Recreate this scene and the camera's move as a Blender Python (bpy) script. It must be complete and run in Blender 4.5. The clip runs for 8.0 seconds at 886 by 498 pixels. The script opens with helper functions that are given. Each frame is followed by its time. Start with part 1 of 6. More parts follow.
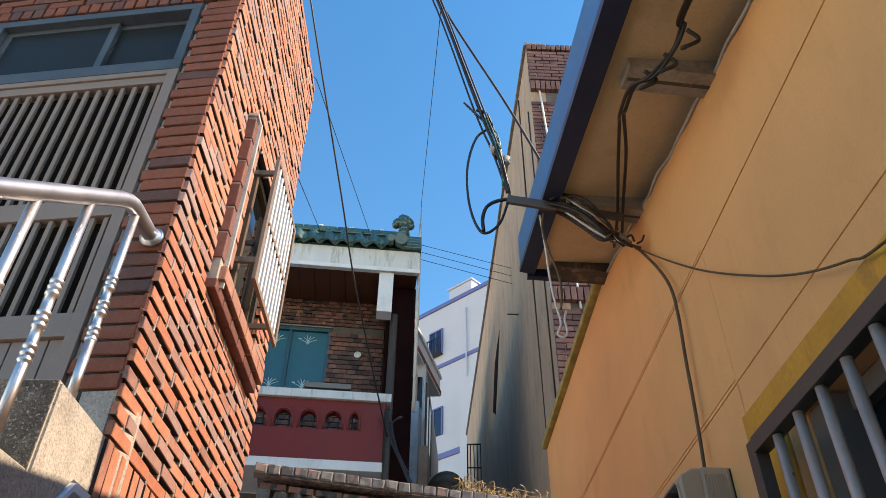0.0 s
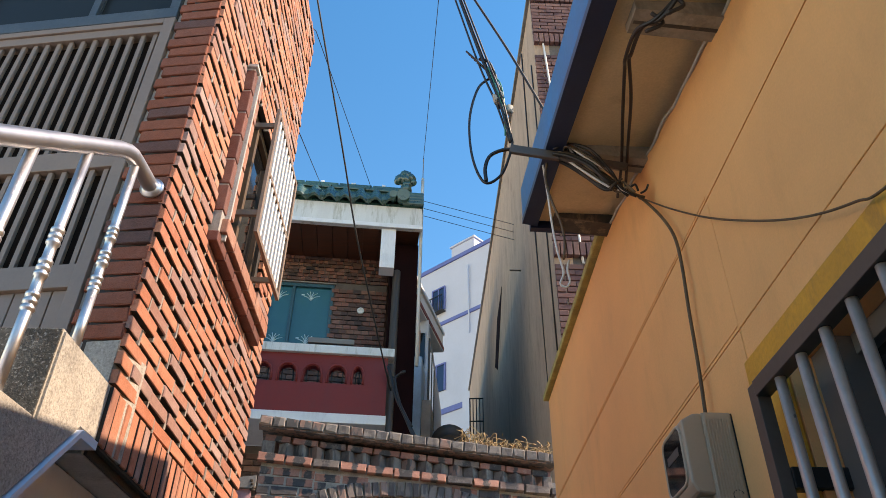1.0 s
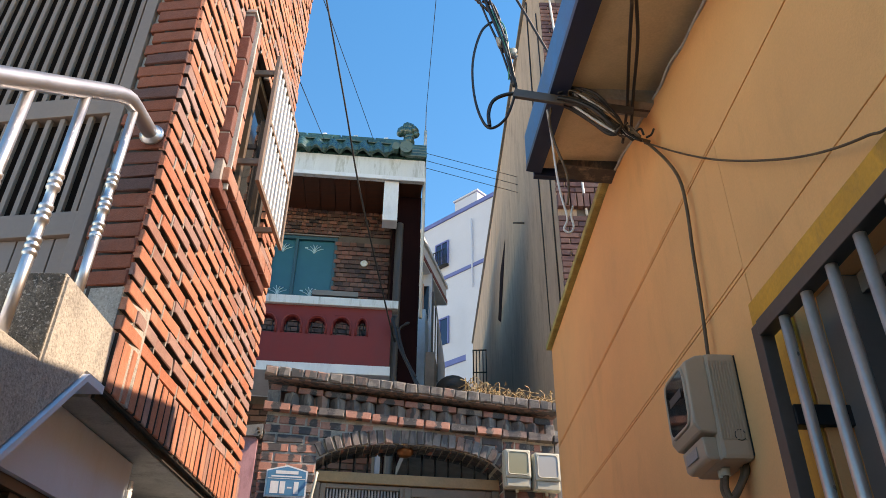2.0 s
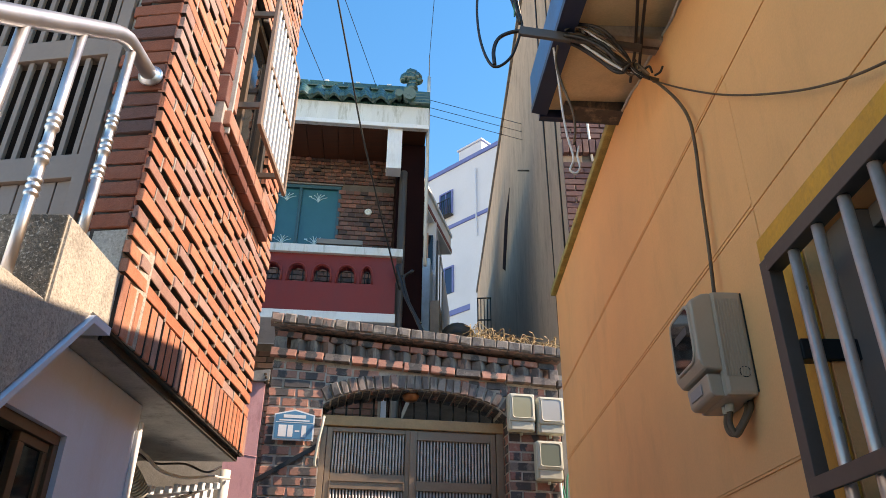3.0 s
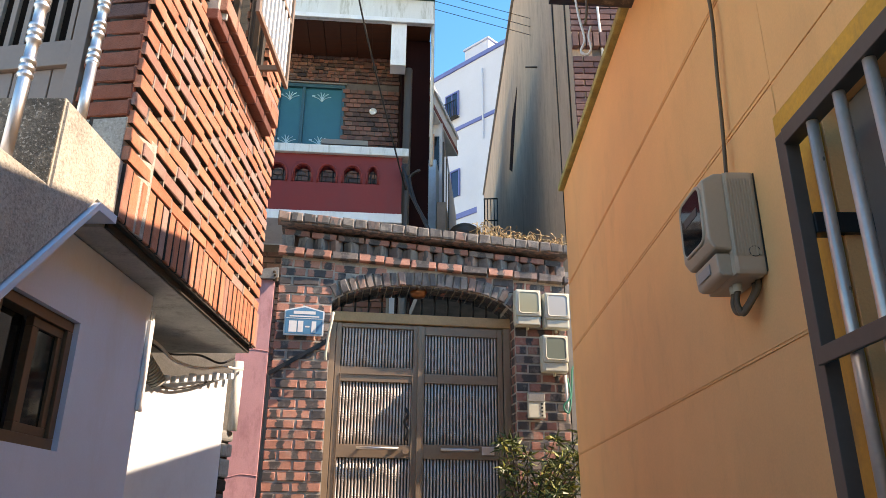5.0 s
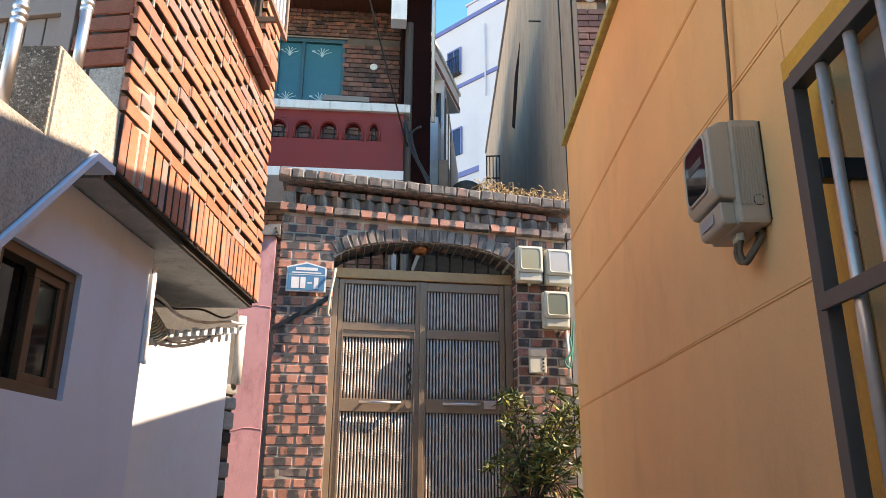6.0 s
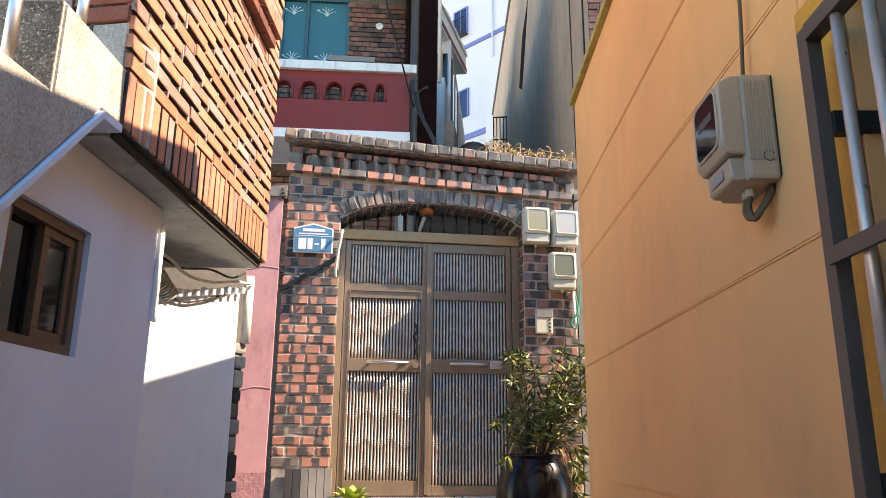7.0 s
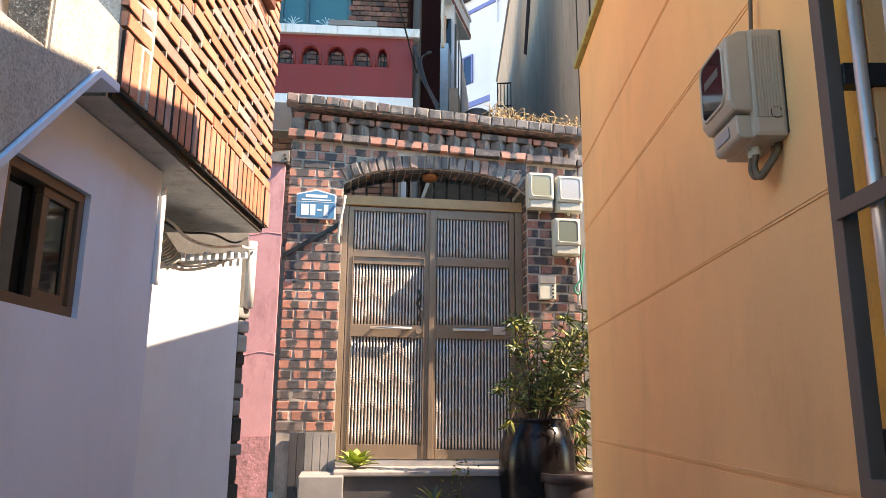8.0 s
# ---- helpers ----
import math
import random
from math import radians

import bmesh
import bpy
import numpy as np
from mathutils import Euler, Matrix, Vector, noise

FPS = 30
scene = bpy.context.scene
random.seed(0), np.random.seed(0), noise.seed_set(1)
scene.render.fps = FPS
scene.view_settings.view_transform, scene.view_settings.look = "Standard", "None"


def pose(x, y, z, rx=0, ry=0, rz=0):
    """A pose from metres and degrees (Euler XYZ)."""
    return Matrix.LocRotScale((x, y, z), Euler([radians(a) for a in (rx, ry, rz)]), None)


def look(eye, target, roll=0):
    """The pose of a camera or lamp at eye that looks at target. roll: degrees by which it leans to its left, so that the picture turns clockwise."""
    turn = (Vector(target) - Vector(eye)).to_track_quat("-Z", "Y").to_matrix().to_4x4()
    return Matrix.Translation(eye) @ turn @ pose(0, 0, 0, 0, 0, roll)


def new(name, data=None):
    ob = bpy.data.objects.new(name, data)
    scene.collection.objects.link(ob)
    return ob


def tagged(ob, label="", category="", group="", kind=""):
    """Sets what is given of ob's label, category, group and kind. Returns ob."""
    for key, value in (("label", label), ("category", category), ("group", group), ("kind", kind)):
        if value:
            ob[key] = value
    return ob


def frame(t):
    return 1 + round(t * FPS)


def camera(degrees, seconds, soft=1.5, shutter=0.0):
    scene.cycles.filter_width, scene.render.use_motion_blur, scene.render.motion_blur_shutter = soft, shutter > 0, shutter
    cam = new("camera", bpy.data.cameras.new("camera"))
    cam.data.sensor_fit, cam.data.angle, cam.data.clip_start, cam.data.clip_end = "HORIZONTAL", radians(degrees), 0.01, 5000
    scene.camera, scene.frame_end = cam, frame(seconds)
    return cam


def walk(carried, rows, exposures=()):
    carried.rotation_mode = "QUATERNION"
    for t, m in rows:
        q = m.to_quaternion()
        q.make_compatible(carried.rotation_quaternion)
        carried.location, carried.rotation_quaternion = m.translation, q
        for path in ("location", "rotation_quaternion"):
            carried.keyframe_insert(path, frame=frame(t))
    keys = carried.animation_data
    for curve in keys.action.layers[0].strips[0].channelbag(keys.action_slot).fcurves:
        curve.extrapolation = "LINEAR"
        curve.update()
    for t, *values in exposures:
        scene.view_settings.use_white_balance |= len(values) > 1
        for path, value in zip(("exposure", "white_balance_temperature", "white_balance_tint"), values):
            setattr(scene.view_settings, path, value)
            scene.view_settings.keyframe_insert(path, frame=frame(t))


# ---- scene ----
cam = camera(62.1, 8.0, soft=0.5)
PATH = [
    (0, (0.007, -0.190, 1.658), (-0.080, 1.368, 2.909), 0.72),
    (0.5, (0.006, -0.178, 1.651), (-0.086, 1.412, 2.860), 0.71),
    (1, (0.006, -0.160, 1.642), (-0.090, 1.466, 2.803), 0.69),
    (1.5, (0.006, -0.145, 1.632), (-0.095, 1.514, 2.744), 0.68),
    (3, (0.002, -0.097, 1.604), (-0.120, 1.662, 2.547), 0.59),
    (3.5, (-0.000, -0.083, 1.594), (-0.128, 1.707, 2.478), 0.53),
    (4, (-0.001, -0.066, 1.583), (-0.135, 1.751, 2.408), 0.49),
    (4.5, (-0.002, -0.057, 1.571), (-0.143, 1.785, 2.337), 0.45),
    (6, (-0.002, -0.027, 1.538), (-0.155, 1.873, 2.143), 0.40),
    (6.5, (-0.003, -0.025, 1.529), (-0.165, 1.889, 2.088), 0.44),
    (7, (-0.005, -0.023, 1.521), (-0.177, 1.903, 2.030), 0.50),
    (7.5, (-0.002, -0.009, 1.509), (-0.181, 1.929, 1.971), 0.53),
    (8, (0.000, 0.000, 1.500), (-0.184, 1.945, 1.928), 0.55),
]
walk(cam, [(t, look(eye, target, roll)) for t, eye, target, roll in PATH],
     exposures=((0.0, 1.56, 9900, 20), (1.5, 1.60, 9900, 20), (3.5, 1.87, 9900, 20), (4.5, 1.99, 9900, 20), (6.5, 2.32, 9900, 20), (8.0, 2.60, 9900, 20)))

# ---- light ----
SUN_WAY = Vector((-1.52, 0.05, -1.37)).normalized()
world = bpy.data.worlds.new("sky")
scene.world = world
world.use_nodes = True
wn = world.node_tree
sky = wn.nodes.new("ShaderNodeTexSky")
sky.sky_type, sky.sun_disc = "NISHITA", False
sky.sun_elevation, sky.sun_rotation = radians(42.0), radians(91.9)
sky.air_density, sky.dust_density, sky.ozone_density = 1.0, 0.0, 1.0
tone = wn.nodes.new("ShaderNodeHueSaturation")
tone.inputs["Saturation"].default_value = 1.42
tone.inputs["Value"].default_value = 0.92
wn.links.new(sky.outputs[0], tone.inputs["Color"])
wn.links.new(tone.outputs[0], wn.nodes["Background"].inputs[0])
wn.nodes["Background"].inputs[1].default_value = 0.15
sun_data = bpy.data.lights.new("sun", "SUN")
sun_data.energy, sun_data.angle, sun_data.color = 2.45, radians(0.53), (1.0, 0.965, 0.94)
sun = new("sun", sun_data)
sun.matrix_world = Matrix.Translation((6, 0, 8)) @ SUN_WAY.to_track_quat("-Z", "Y").to_matrix().to_4x4()


# ---- materials ----
def nodes_of(name):
    m = bpy.data.materials.new(name)
    m.use_nodes = True
    return m, m.node_tree, m.node_tree.nodes["Principled BSDF"]


def ramp(nt, fac, stops):
    r = nt.nodes.new("ShaderNodeValToRGB")
    el = r.color_ramp.elements
    while len(el) < len(stops):
        el.new(0.5)
    for e, (p, c) in zip(el, stops):
        e.position, e.color = p, (*c, 1)
    nt.links.new(fac, r.inputs[0])
    return r.outputs[0]


def noise_node(nt, scale, detail=4.0, rough=0.6, where=None, stretch=None):
    n = nt.nodes.new("ShaderNodeTexNoise")
    n.inputs["Scale"].default_value, n.inputs["Detail"].default_value, n.inputs["Roughness"].default_value = scale, detail, rough
    if where is None:
        where = nt.nodes.new("ShaderNodeNewGeometry").outputs["Position"]
    if stretch:
        mp = nt.nodes.new("ShaderNodeVectorMath")
        mp.operation = "MULTIPLY"
        mp.inputs[1].default_value = stretch
        nt.links.new(where, mp.inputs[0])
        where = mp.outputs[0]
    nt.links.new(where, n.inputs["Vector"])
    return n.outputs["Fac"]


def mix(nt, a, b, fac, kind="MIX"):
    n = nt.nodes.new("ShaderNodeMix")
    n.data_type, n.blend_type = "RGBA", kind
    for socket, v in ((n.inputs[6], a), (n.inputs[7], b), (n.inputs[0], fac)):
        if isinstance(v, (int, float)):
            socket.default_value = v
        elif isinstance(v, tuple):
            socket.default_value = (*v, 1)
        else:
            nt.links.new(v, socket)
    return n.outputs[2]


def bump(nt, bsdf, height, strength=0.3, distance=0.01):
    b = nt.nodes.new("ShaderNodeBump")
    b.inputs["Strength"].default_value, b.inputs["Distance"].default_value = strength, distance
    nt.links.new(height, b.inputs["Height"])
    nt.links.new(b.outputs[0], bsdf.inputs["Normal"])


def surface(name, colour, rough=0.7, metal=0.0, grain=120.0, blotch=3.0, vary=0.25, relief=0.25, stain=None, amount=0.5, stretch=None, coat=0.0, speckle=0.0):
    """Two scales of variation round one base colour, with fine relief and optional stains."""
    m, nt, b = nodes_of(name)
    dark = tuple(c * (1 - vary) for c in colour)
    light = tuple(min(1, c * (1 + vary * 0.6)) for c in colour)
    big = noise_node(nt, blotch, 5, 0.65, stretch=stretch)
    fine = noise_node(nt, grain, 3, 0.6)
    c = ramp(nt, big, [(0.3, dark), (0.7, light)])
    c = mix(nt, c, ramp(nt, fine, [(0.3, (0.65,) * 3), (0.7, (1.05,) * 3)]), 0.6 * min(1, vary * 3), "MULTIPLY")
    if stain:
        s = noise_node(nt, blotch * 1.7, 8, 0.72, stretch=stretch or (1, 1, 0.35))
        c = mix(nt, c, stain, ramp(nt, s, [(0.52, (0, 0, 0)), (0.72, (amount,) * 3)]))
    if speckle:
        grit = noise_node(nt, 110, 2, 0.5)
        c = mix(nt, c, (0.62, 0.58, 0.50), ramp(nt, grit, [(0.58, (0, 0, 0)), (0.66, (speckle,) * 3)]))
        c = mix(nt, c, (0.07, 0.06, 0.05), ramp(nt, grit, [(0.36, (speckle,) * 3), (0.45, (0, 0, 0))]))
    nt.links.new(c, b.inputs["Base Color"])
    nt.links.new(ramp(nt, big, [(0.3, (max(0.02, rough - 0.08),) * 3), (0.7, (min(1, rough + 0.08),) * 3)]), b.inputs["Roughness"])
    b.inputs["Metallic"].default_value = metal
    b.inputs["Coat Weight"].default_value = coat
    if relief:
        bump(nt, b, fine, relief, 0.004)
    return m


def piece_random(nt):
    """One number for each piece, whether it is an object of its own or an island of a joined mesh."""
    add = nt.nodes.new("ShaderNodeMath")
    nt.links.new(nt.nodes.new("ShaderNodeObjectInfo").outputs["Random"], add.inputs[0])
    nt.links.new(nt.nodes.new("ShaderNodeNewGeometry").outputs["Random Per Island"], add.inputs[1])
    fr = nt.nodes.new("ShaderNodeMath")
    fr.operation = "FRACT"
    nt.links.new(add.outputs[0], fr.inputs[0])
    return fr.outputs[0]


def shifted(nt, rnd, k=37.0):
    mul = nt.nodes.new("ShaderNodeVectorMath")
    mul.operation = "MULTIPLY_ADD"
    comb = nt.nodes.new("ShaderNodeCombineXYZ")
    for s in comb.inputs:
        nt.links.new(rnd, s)
    nt.links.new(comb.outputs[0], mul.inputs[0])
    mul.inputs[1].default_value = (k, k * 1.7, k * 2.3)
    nt.links.new(nt.nodes.new("ShaderNodeNewGeometry").outputs["Position"], mul.inputs[2])
    return mul.outputs[0]


def brick_material(name, stops, rough=0.8, rings=False, patches=None, dust=(0.45, 0.38, 0.33), dusty=0.25):
    m, nt, b = nodes_of(name)
    rnd = piece_random(nt)
    where = shifted(nt, rnd)
    c = ramp(nt, rnd, stops)
    mott = noise_node(nt, 28, 5, 0.7, where)
    c = mix(nt, c, ramp(nt, mott, [(0.25, (0.68,) * 3), (0.75, (1.1,) * 3)]), 0.8, "MULTIPLY")
    if patches:
        p = noise_node(nt, 15.0, 2, 0.5, where, stretch=(1.2, 1.2, 0.35))
        c = mix(nt, c, patches, ramp(nt, p, [(0.49, (0, 0, 0)), (0.53, (1, 1, 1))]))
    c = mix(nt, c, dust, ramp(nt, noise_node(nt, 5, 8, 0.75), [(0.5, (0, 0, 0)), (0.8, (dusty,) * 3)]))
    nt.links.new(c, b.inputs["Base Color"])
    b.inputs["Roughness"].default_value = rough
    fine = noise_node(nt, 160, 4, 0.7)
    if rings:
        w = nt.nodes.new("ShaderNodeTexWave")
        w.wave_type, w.rings_direction = "RINGS", "X"
        w.inputs["Scale"].default_value, w.inputs["Distortion"].default_value = 22, 26
        w.inputs["Detail"].default_value, w.inputs["Detail Scale"].default_value = 2, 1.6
        nt.links.new(where, w.inputs["Vector"])
        fine = mix(nt, fine, w.outputs["Color"], 0.45)
        c = mix(nt, c, ramp(nt, w.outputs["Color"], [(0.05, (0.62, 0.58, 0.58)), (0.35, (1, 1, 1))]), 0.28, "MULTIPLY")
        nt.links.new(c, b.inputs["Base Color"])
    bump(nt, b, fine, 0.6, 0.0035)
    return m


def blotched_brick(name, clay, burnt, share, rough=0.6):
    """Pressed brick with a burnt blot across its middle, wider or narrower from brick to brick; some are grey all over."""
    m, nt, b = nodes_of(name)
    rnd = nt.nodes.new("ShaderNodeObjectInfo").outputs["Random"]
    where = shifted(nt, rnd)
    sep = nt.nodes.new("ShaderNodeSeparateXYZ")
    nt.links.new(nt.nodes.new("ShaderNodeTexCoord").outputs["Object"], sep.inputs[0])

    def calc(kind, a, c):
        n = nt.nodes.new("ShaderNodeMath")
        n.operation = kind
        for socket, v in zip(n.inputs, (a, c)):
            if isinstance(v, (int, float)):
                socket.default_value = v
            else:
                nt.links.new(v, socket)
        return n.outputs[0]

    ragged = calc("MULTIPLY", calc("SUBTRACT", noise_node(nt, 26, 4, 0.7, where), 0.5), 0.075)
    off = calc("MULTIPLY", calc("SUBTRACT", calc("FRACT", calc("MULTIPLY", rnd, 7.13), 0.0), 0.5), 0.05)
    dist = calc("ABSOLUTE", calc("ADD", calc("ADD", sep.outputs["X"], off), ragged), 0.0)
    wide = calc("MULTIPLY", calc("FRACT", calc("MULTIPLY", rnd, 3.7), 0.0), 0.11 * share)
    mask = ramp(nt, calc("SUBTRACT", calc("ADD", dist, 0.5), wide), [(0.512, (1, 1, 1)), (0.522, (0, 0, 0))])
    tone = ramp(nt, rnd, [(0.0, tuple(k * 0.8 for k in clay)), (0.3, clay), (0.5, tuple(min(1, k * 1.2) for k in clay)), (0.72, tuple(k * 0.9 for k in clay)), (0.80, (0.17, 0.135, 0.12)), (0.9, (0.24, 0.19, 0.165)), (1.0, burnt)])
    c = mix(nt, tone, burnt, mask)
    c = mix(nt, c, ramp(nt, noise_node(nt, 45, 5, 0.75, where), [(0.25, (0.62,) * 3), (0.75, (1.15,) * 3)]), 0.8, "MULTIPLY")
    c = mix(nt, c, (0.48, 0.43, 0.37), ramp(nt, noise_node(nt, 9, 8, 0.78), [(0.53, (0, 0, 0)), (0.74, (0.55,) * 3)]))
    nt.links.new(c, b.inputs["Base Color"])
    b.inputs["Roughness"].default_value = rough
    bump(nt, b, noise_node(nt, 120, 5, 0.75, where), 0.8, 0.004)
    return m


def glass_material(name, tint, rough=0.03, alpha=1.0):
    m, nt, b = nodes_of(name)
    b.inputs["Base Color"].default_value = (*tint, 1)
    b.inputs["Roughness"].default_value = rough
    b.inputs["IOR"].default_value = 1.5
    b.inputs["Transmission Weight"].default_value = alpha
    return m


HOUSE_BRICK = brick_material("orange_brick", [(0.0, (0.54, 0.20, 0.115)), (0.35, (0.60, 0.245, 0.145)), (0.66, (0.49, 0.165, 0.09)), (0.74, (0.38, 0.18, 0.13)), (0.88, (0.37, 0.225, 0.19)), (0.94, (0.46, 0.29, 0.245)), (1.0, (0.33, 0.15, 0.11))], 0.8, rings=True, dusty=0.4, dust=(0.60, 0.46, 0.38))
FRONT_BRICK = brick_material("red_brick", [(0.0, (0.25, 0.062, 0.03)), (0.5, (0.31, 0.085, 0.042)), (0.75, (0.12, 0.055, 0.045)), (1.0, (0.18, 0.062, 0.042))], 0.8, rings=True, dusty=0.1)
DECO_BRICK = brick_material("carved_brick", [(0.0, (0.15, 0.045, 0.03)), (1.0, (0.23, 0.075, 0.05))], 0.6, rings=True, dusty=0.2)
EDGE_BRICK = brick_material("weathered_brick", [(0.0, (0.40, 0.15, 0.09)), (0.6, (0.46, 0.20, 0.13)), (1.0, (0.30, 0.14, 0.10))], 0.8, rings=True, dusty=0.6, dust=(0.55, 0.47, 0.40))
GATE_BRICK = blotched_brick("blotched_brick", (0.53, 0.235, 0.165), (0.075, 0.068, 0.068), 0.34)
COPING_BRICK = brick_material("grey_brick", [(0.0, (0.20, 0.175, 0.155)), (0.6, (0.29, 0.25, 0.22)), (0.85, (0.38, 0.22, 0.17)), (1.0, (0.13, 0.115, 0.11))], 0.8, patches=(0.13, 0.115, 0.108), dusty=0.7, dust=(0.42, 0.39, 0.35))
# Dark brick for the sooty right pier; also paints shade under arch and coping.
SOOT_SHADE_BRICK = blotched_brick("sooty_brick", (0.36, 0.15, 0.11), (0.055, 0.05, 0.05), 0.5)
DARK_BRICK = brick_material("brown_brick", [(0.0, (0.15, 0.055, 0.038)), (0.3, (0.27, 0.105, 0.072)), (0.5, (0.045, 0.025, 0.023)), (0.75, (0.28, 0.13, 0.092)), (1.0, (0.03, 0.02, 0.02))], 0.7, dusty=0.12)
TOWER_BRICK = brick_material("purple_brick", [(0.0, (0.17, 0.07, 0.06)), (0.6, (0.11, 0.05, 0.05)), (1.0, (0.22, 0.10, 0.075))], 0.8, dusty=0.2)
# Dark joint mortar; on brick beds the same colour paints in the shade.
MORTAR_AND_SHADE = surface("mortar_and_shade", (0.055, 0.045, 0.038), 0.95, grain=200, blotch=9, vary=0.35, relief=0.5)
RAKED_MORTAR = surface("raked_mortar", (0.36, 0.31, 0.265), 0.92, grain=200, blotch=9, vary=0.3, relief=0.5)
GATE_MORTAR = surface("weathered_mortar", (0.52, 0.47, 0.40), 0.92, grain=200, blotch=7, vary=0.4, relief=0.5, stain=(0.10, 0.085, 0.075), amount=0.6)
BRASS = surface("brassy_steel", (0.46, 0.27, 0.12), 0.4, metal=0.15, grain=60, blotch=4, vary=0.2, relief=0.05)
BROWN_MORTAR = surface("brown_mortar", (0.15, 0.12, 0.10), 0.92, grain=200, blotch=9, vary=0.3, relief=0.5)
MESH = surface("dark_mesh", (0.016, 0.011, 0.009), 0.95, grain=300, blotch=9, vary=0.4, relief=0.3)
MESH.node_tree.nodes["Principled BSDF"].inputs["Specular IOR Level"].default_value = 0.1
MORTAR = surface("mortar", (0.40, 0.36, 0.32), 0.92, grain=200, blotch=9, vary=0.3, relief=0.5)
OLD_MORTAR = surface("old_mortar", (0.52, 0.485, 0.44), 0.92, grain=200, blotch=9, vary=0.35, relief=0.5)
YELLOW = surface("ochre_render", (0.83, 0.425, 0.174), 0.85, grain=160, blotch=1.9, vary=0.09, relief=0.22, stain=(0.45, 0.235, 0.10), amount=0.30)
OCHRE_TRIM = surface("yellow_paint", (0.68, 0.325, 0.04), 0.55, grain=90, blotch=6, vary=0.2, relief=0.2, stain=(0.25, 0.13, 0.05), amount=0.7)
WALLTOP = surface("mossy_edge", (0.42, 0.36, 0.12), 0.85, blotch=8, vary=0.4, stain=(0.10, 0.12, 0.04), amount=0.6)
SOFFIT = surface("cream_soffit", (0.68, 0.53, 0.31), 0.85, blotch=2.5, vary=0.18, relief=0.15, stain=(0.30, 0.20, 0.10), amount=0.4)
BLUE = surface("blue_fascia", (0.004, 0.19, 0.44), 0.5, grain=60, blotch=4, vary=0.2, relief=0.05, stain=(0.10, 0.14, 0.22), amount=0.3)
# Darker copy of the fascia blue; carries the shade of underside and end.
SHADED_BLUE = surface("shaded_blue_fascia", (0.012, 0.022, 0.055), 0.4, blotch=5, vary=0.3, relief=0.05)
BEAM = surface("grey_timber", (0.36, 0.32, 0.25), 0.75, grain=50, blotch=6, vary=0.3, relief=0.3, stain=(0.07, 0.05, 0.04), amount=0.6)
TARBEAM = surface("tarred_timber", (0.075, 0.062, 0.048), 0.6, grain=40, blotch=9, vary=0.6, relief=0.5, stain=(0.36, 0.27, 0.17), amount=0.8)
WHITEWASH = surface("grey_white_paint", (0.66, 0.735, 0.84), 0.8, grain=150, blotch=1.4, vary=0.06, relief=0.12, stain=(0.50, 0.47, 0.45), amount=0.35)
BRIGHT = surface("white_paint", (0.80, 0.80, 0.79), 0.6, grain=90, blotch=5, vary=0.06, relief=0.06, stain=(0.45, 0.43, 0.40), amount=0.4)
STAINED_WHITE = surface("stained_white_paint", (0.74, 0.74, 0.70), 0.6, grain=90, blotch=4, vary=0.1, relief=0.1, stain=(0.22, 0.20, 0.10), amount=0.8, stretch=(1.5, 1.5, 0.25))
CEMENT = surface("cement_render", (0.27, 0.265, 0.25), 0.9, grain=120, blotch=4, vary=0.3, relief=0.4, stain=(0.10, 0.10, 0.09), amount=0.6)
CONCRETE = surface("exposed_concrete", (0.47, 0.435, 0.375), 0.94, grain=75, blotch=5, vary=0.28, relief=1.0, stain=(0.13, 0.115, 0.095), amount=0.55, stretch=(1, 1, 0.6), speckle=0.3)
# Moss and dirt, darkened further for the shade on the end face.
SHADED_MOSS = surface("shaded_mossy_concrete", (0.105, 0.095, 0.075), 0.95, grain=70, blotch=7, vary=0.5, relief=1.0, stain=(0.30, 0.27, 0.22), amount=0.6, stretch=(1, 1, 1), speckle=0.35)
TOWER_CEMENT = surface("streaked_cement", (0.52, 0.345, 0.24), 0.94, grain=24, blotch=4.5, vary=0.16, relief=0.6, stain=(0.25, 0.155, 0.105), amount=0.8, stretch=(0.8, 0.8, 0.22))
PINK = surface("pink_paint", (0.64, 0.33, 0.345), 0.75, grain=110, blotch=4, vary=0.12, relief=0.2, stain=(0.28, 0.10, 0.11), amount=0.7)
RED = surface("red_paint", (0.235, 0.020, 0.016), 0.6, grain=80, blotch=3, vary=0.12, relief=0.12, stain=(0.15, 0.03, 0.03), amount=0.4)
# Nearly black maroon: the shade on the house side is in the base colour.
MAROON = surface("shade_dark_maroon", (0.02, 0.006, 0.006), 0.95, blotch=3, vary=0.3)
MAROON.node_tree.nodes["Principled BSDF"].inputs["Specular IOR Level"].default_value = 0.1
TILE = surface("green_glazed_tile", (0.03, 0.10, 0.078), 0.3, grain=30, blotch=7, vary=0.35, relief=0.05)
TILE.node_tree.nodes["Principled BSDF"].inputs["Specular IOR Level"].default_value = 0.9
WOOD = surface("varnished_boards", (0.12, 0.036, 0.016), 0.5, grain=60, blotch=4, vary=0.4, relief=0.15, stretch=(0.4, 6, 1))
STEEL = surface("stainless_steel", (0.62, 0.605, 0.60), 0.40, metal=1.0, grain=30, blotch=3, vary=0.08, relief=0.0)
BRONZE = surface("bronze_steel", (0.27, 0.195, 0.135), 0.42, metal=0.25, grain=60, blotch=4, vary=0.15, relief=0.05)
BAR = surface("twisted_steel_bar", (0.62, 0.55, 0.50), 0.42, metal=0.2, grain=80, blotch=8, vary=0.2, relief=0.1)
SHEET = surface("dull_backing_sheet", (0.10, 0.085, 0.075), 0.8, metal=0.0, blotch=3, vary=0.2, relief=0.1)
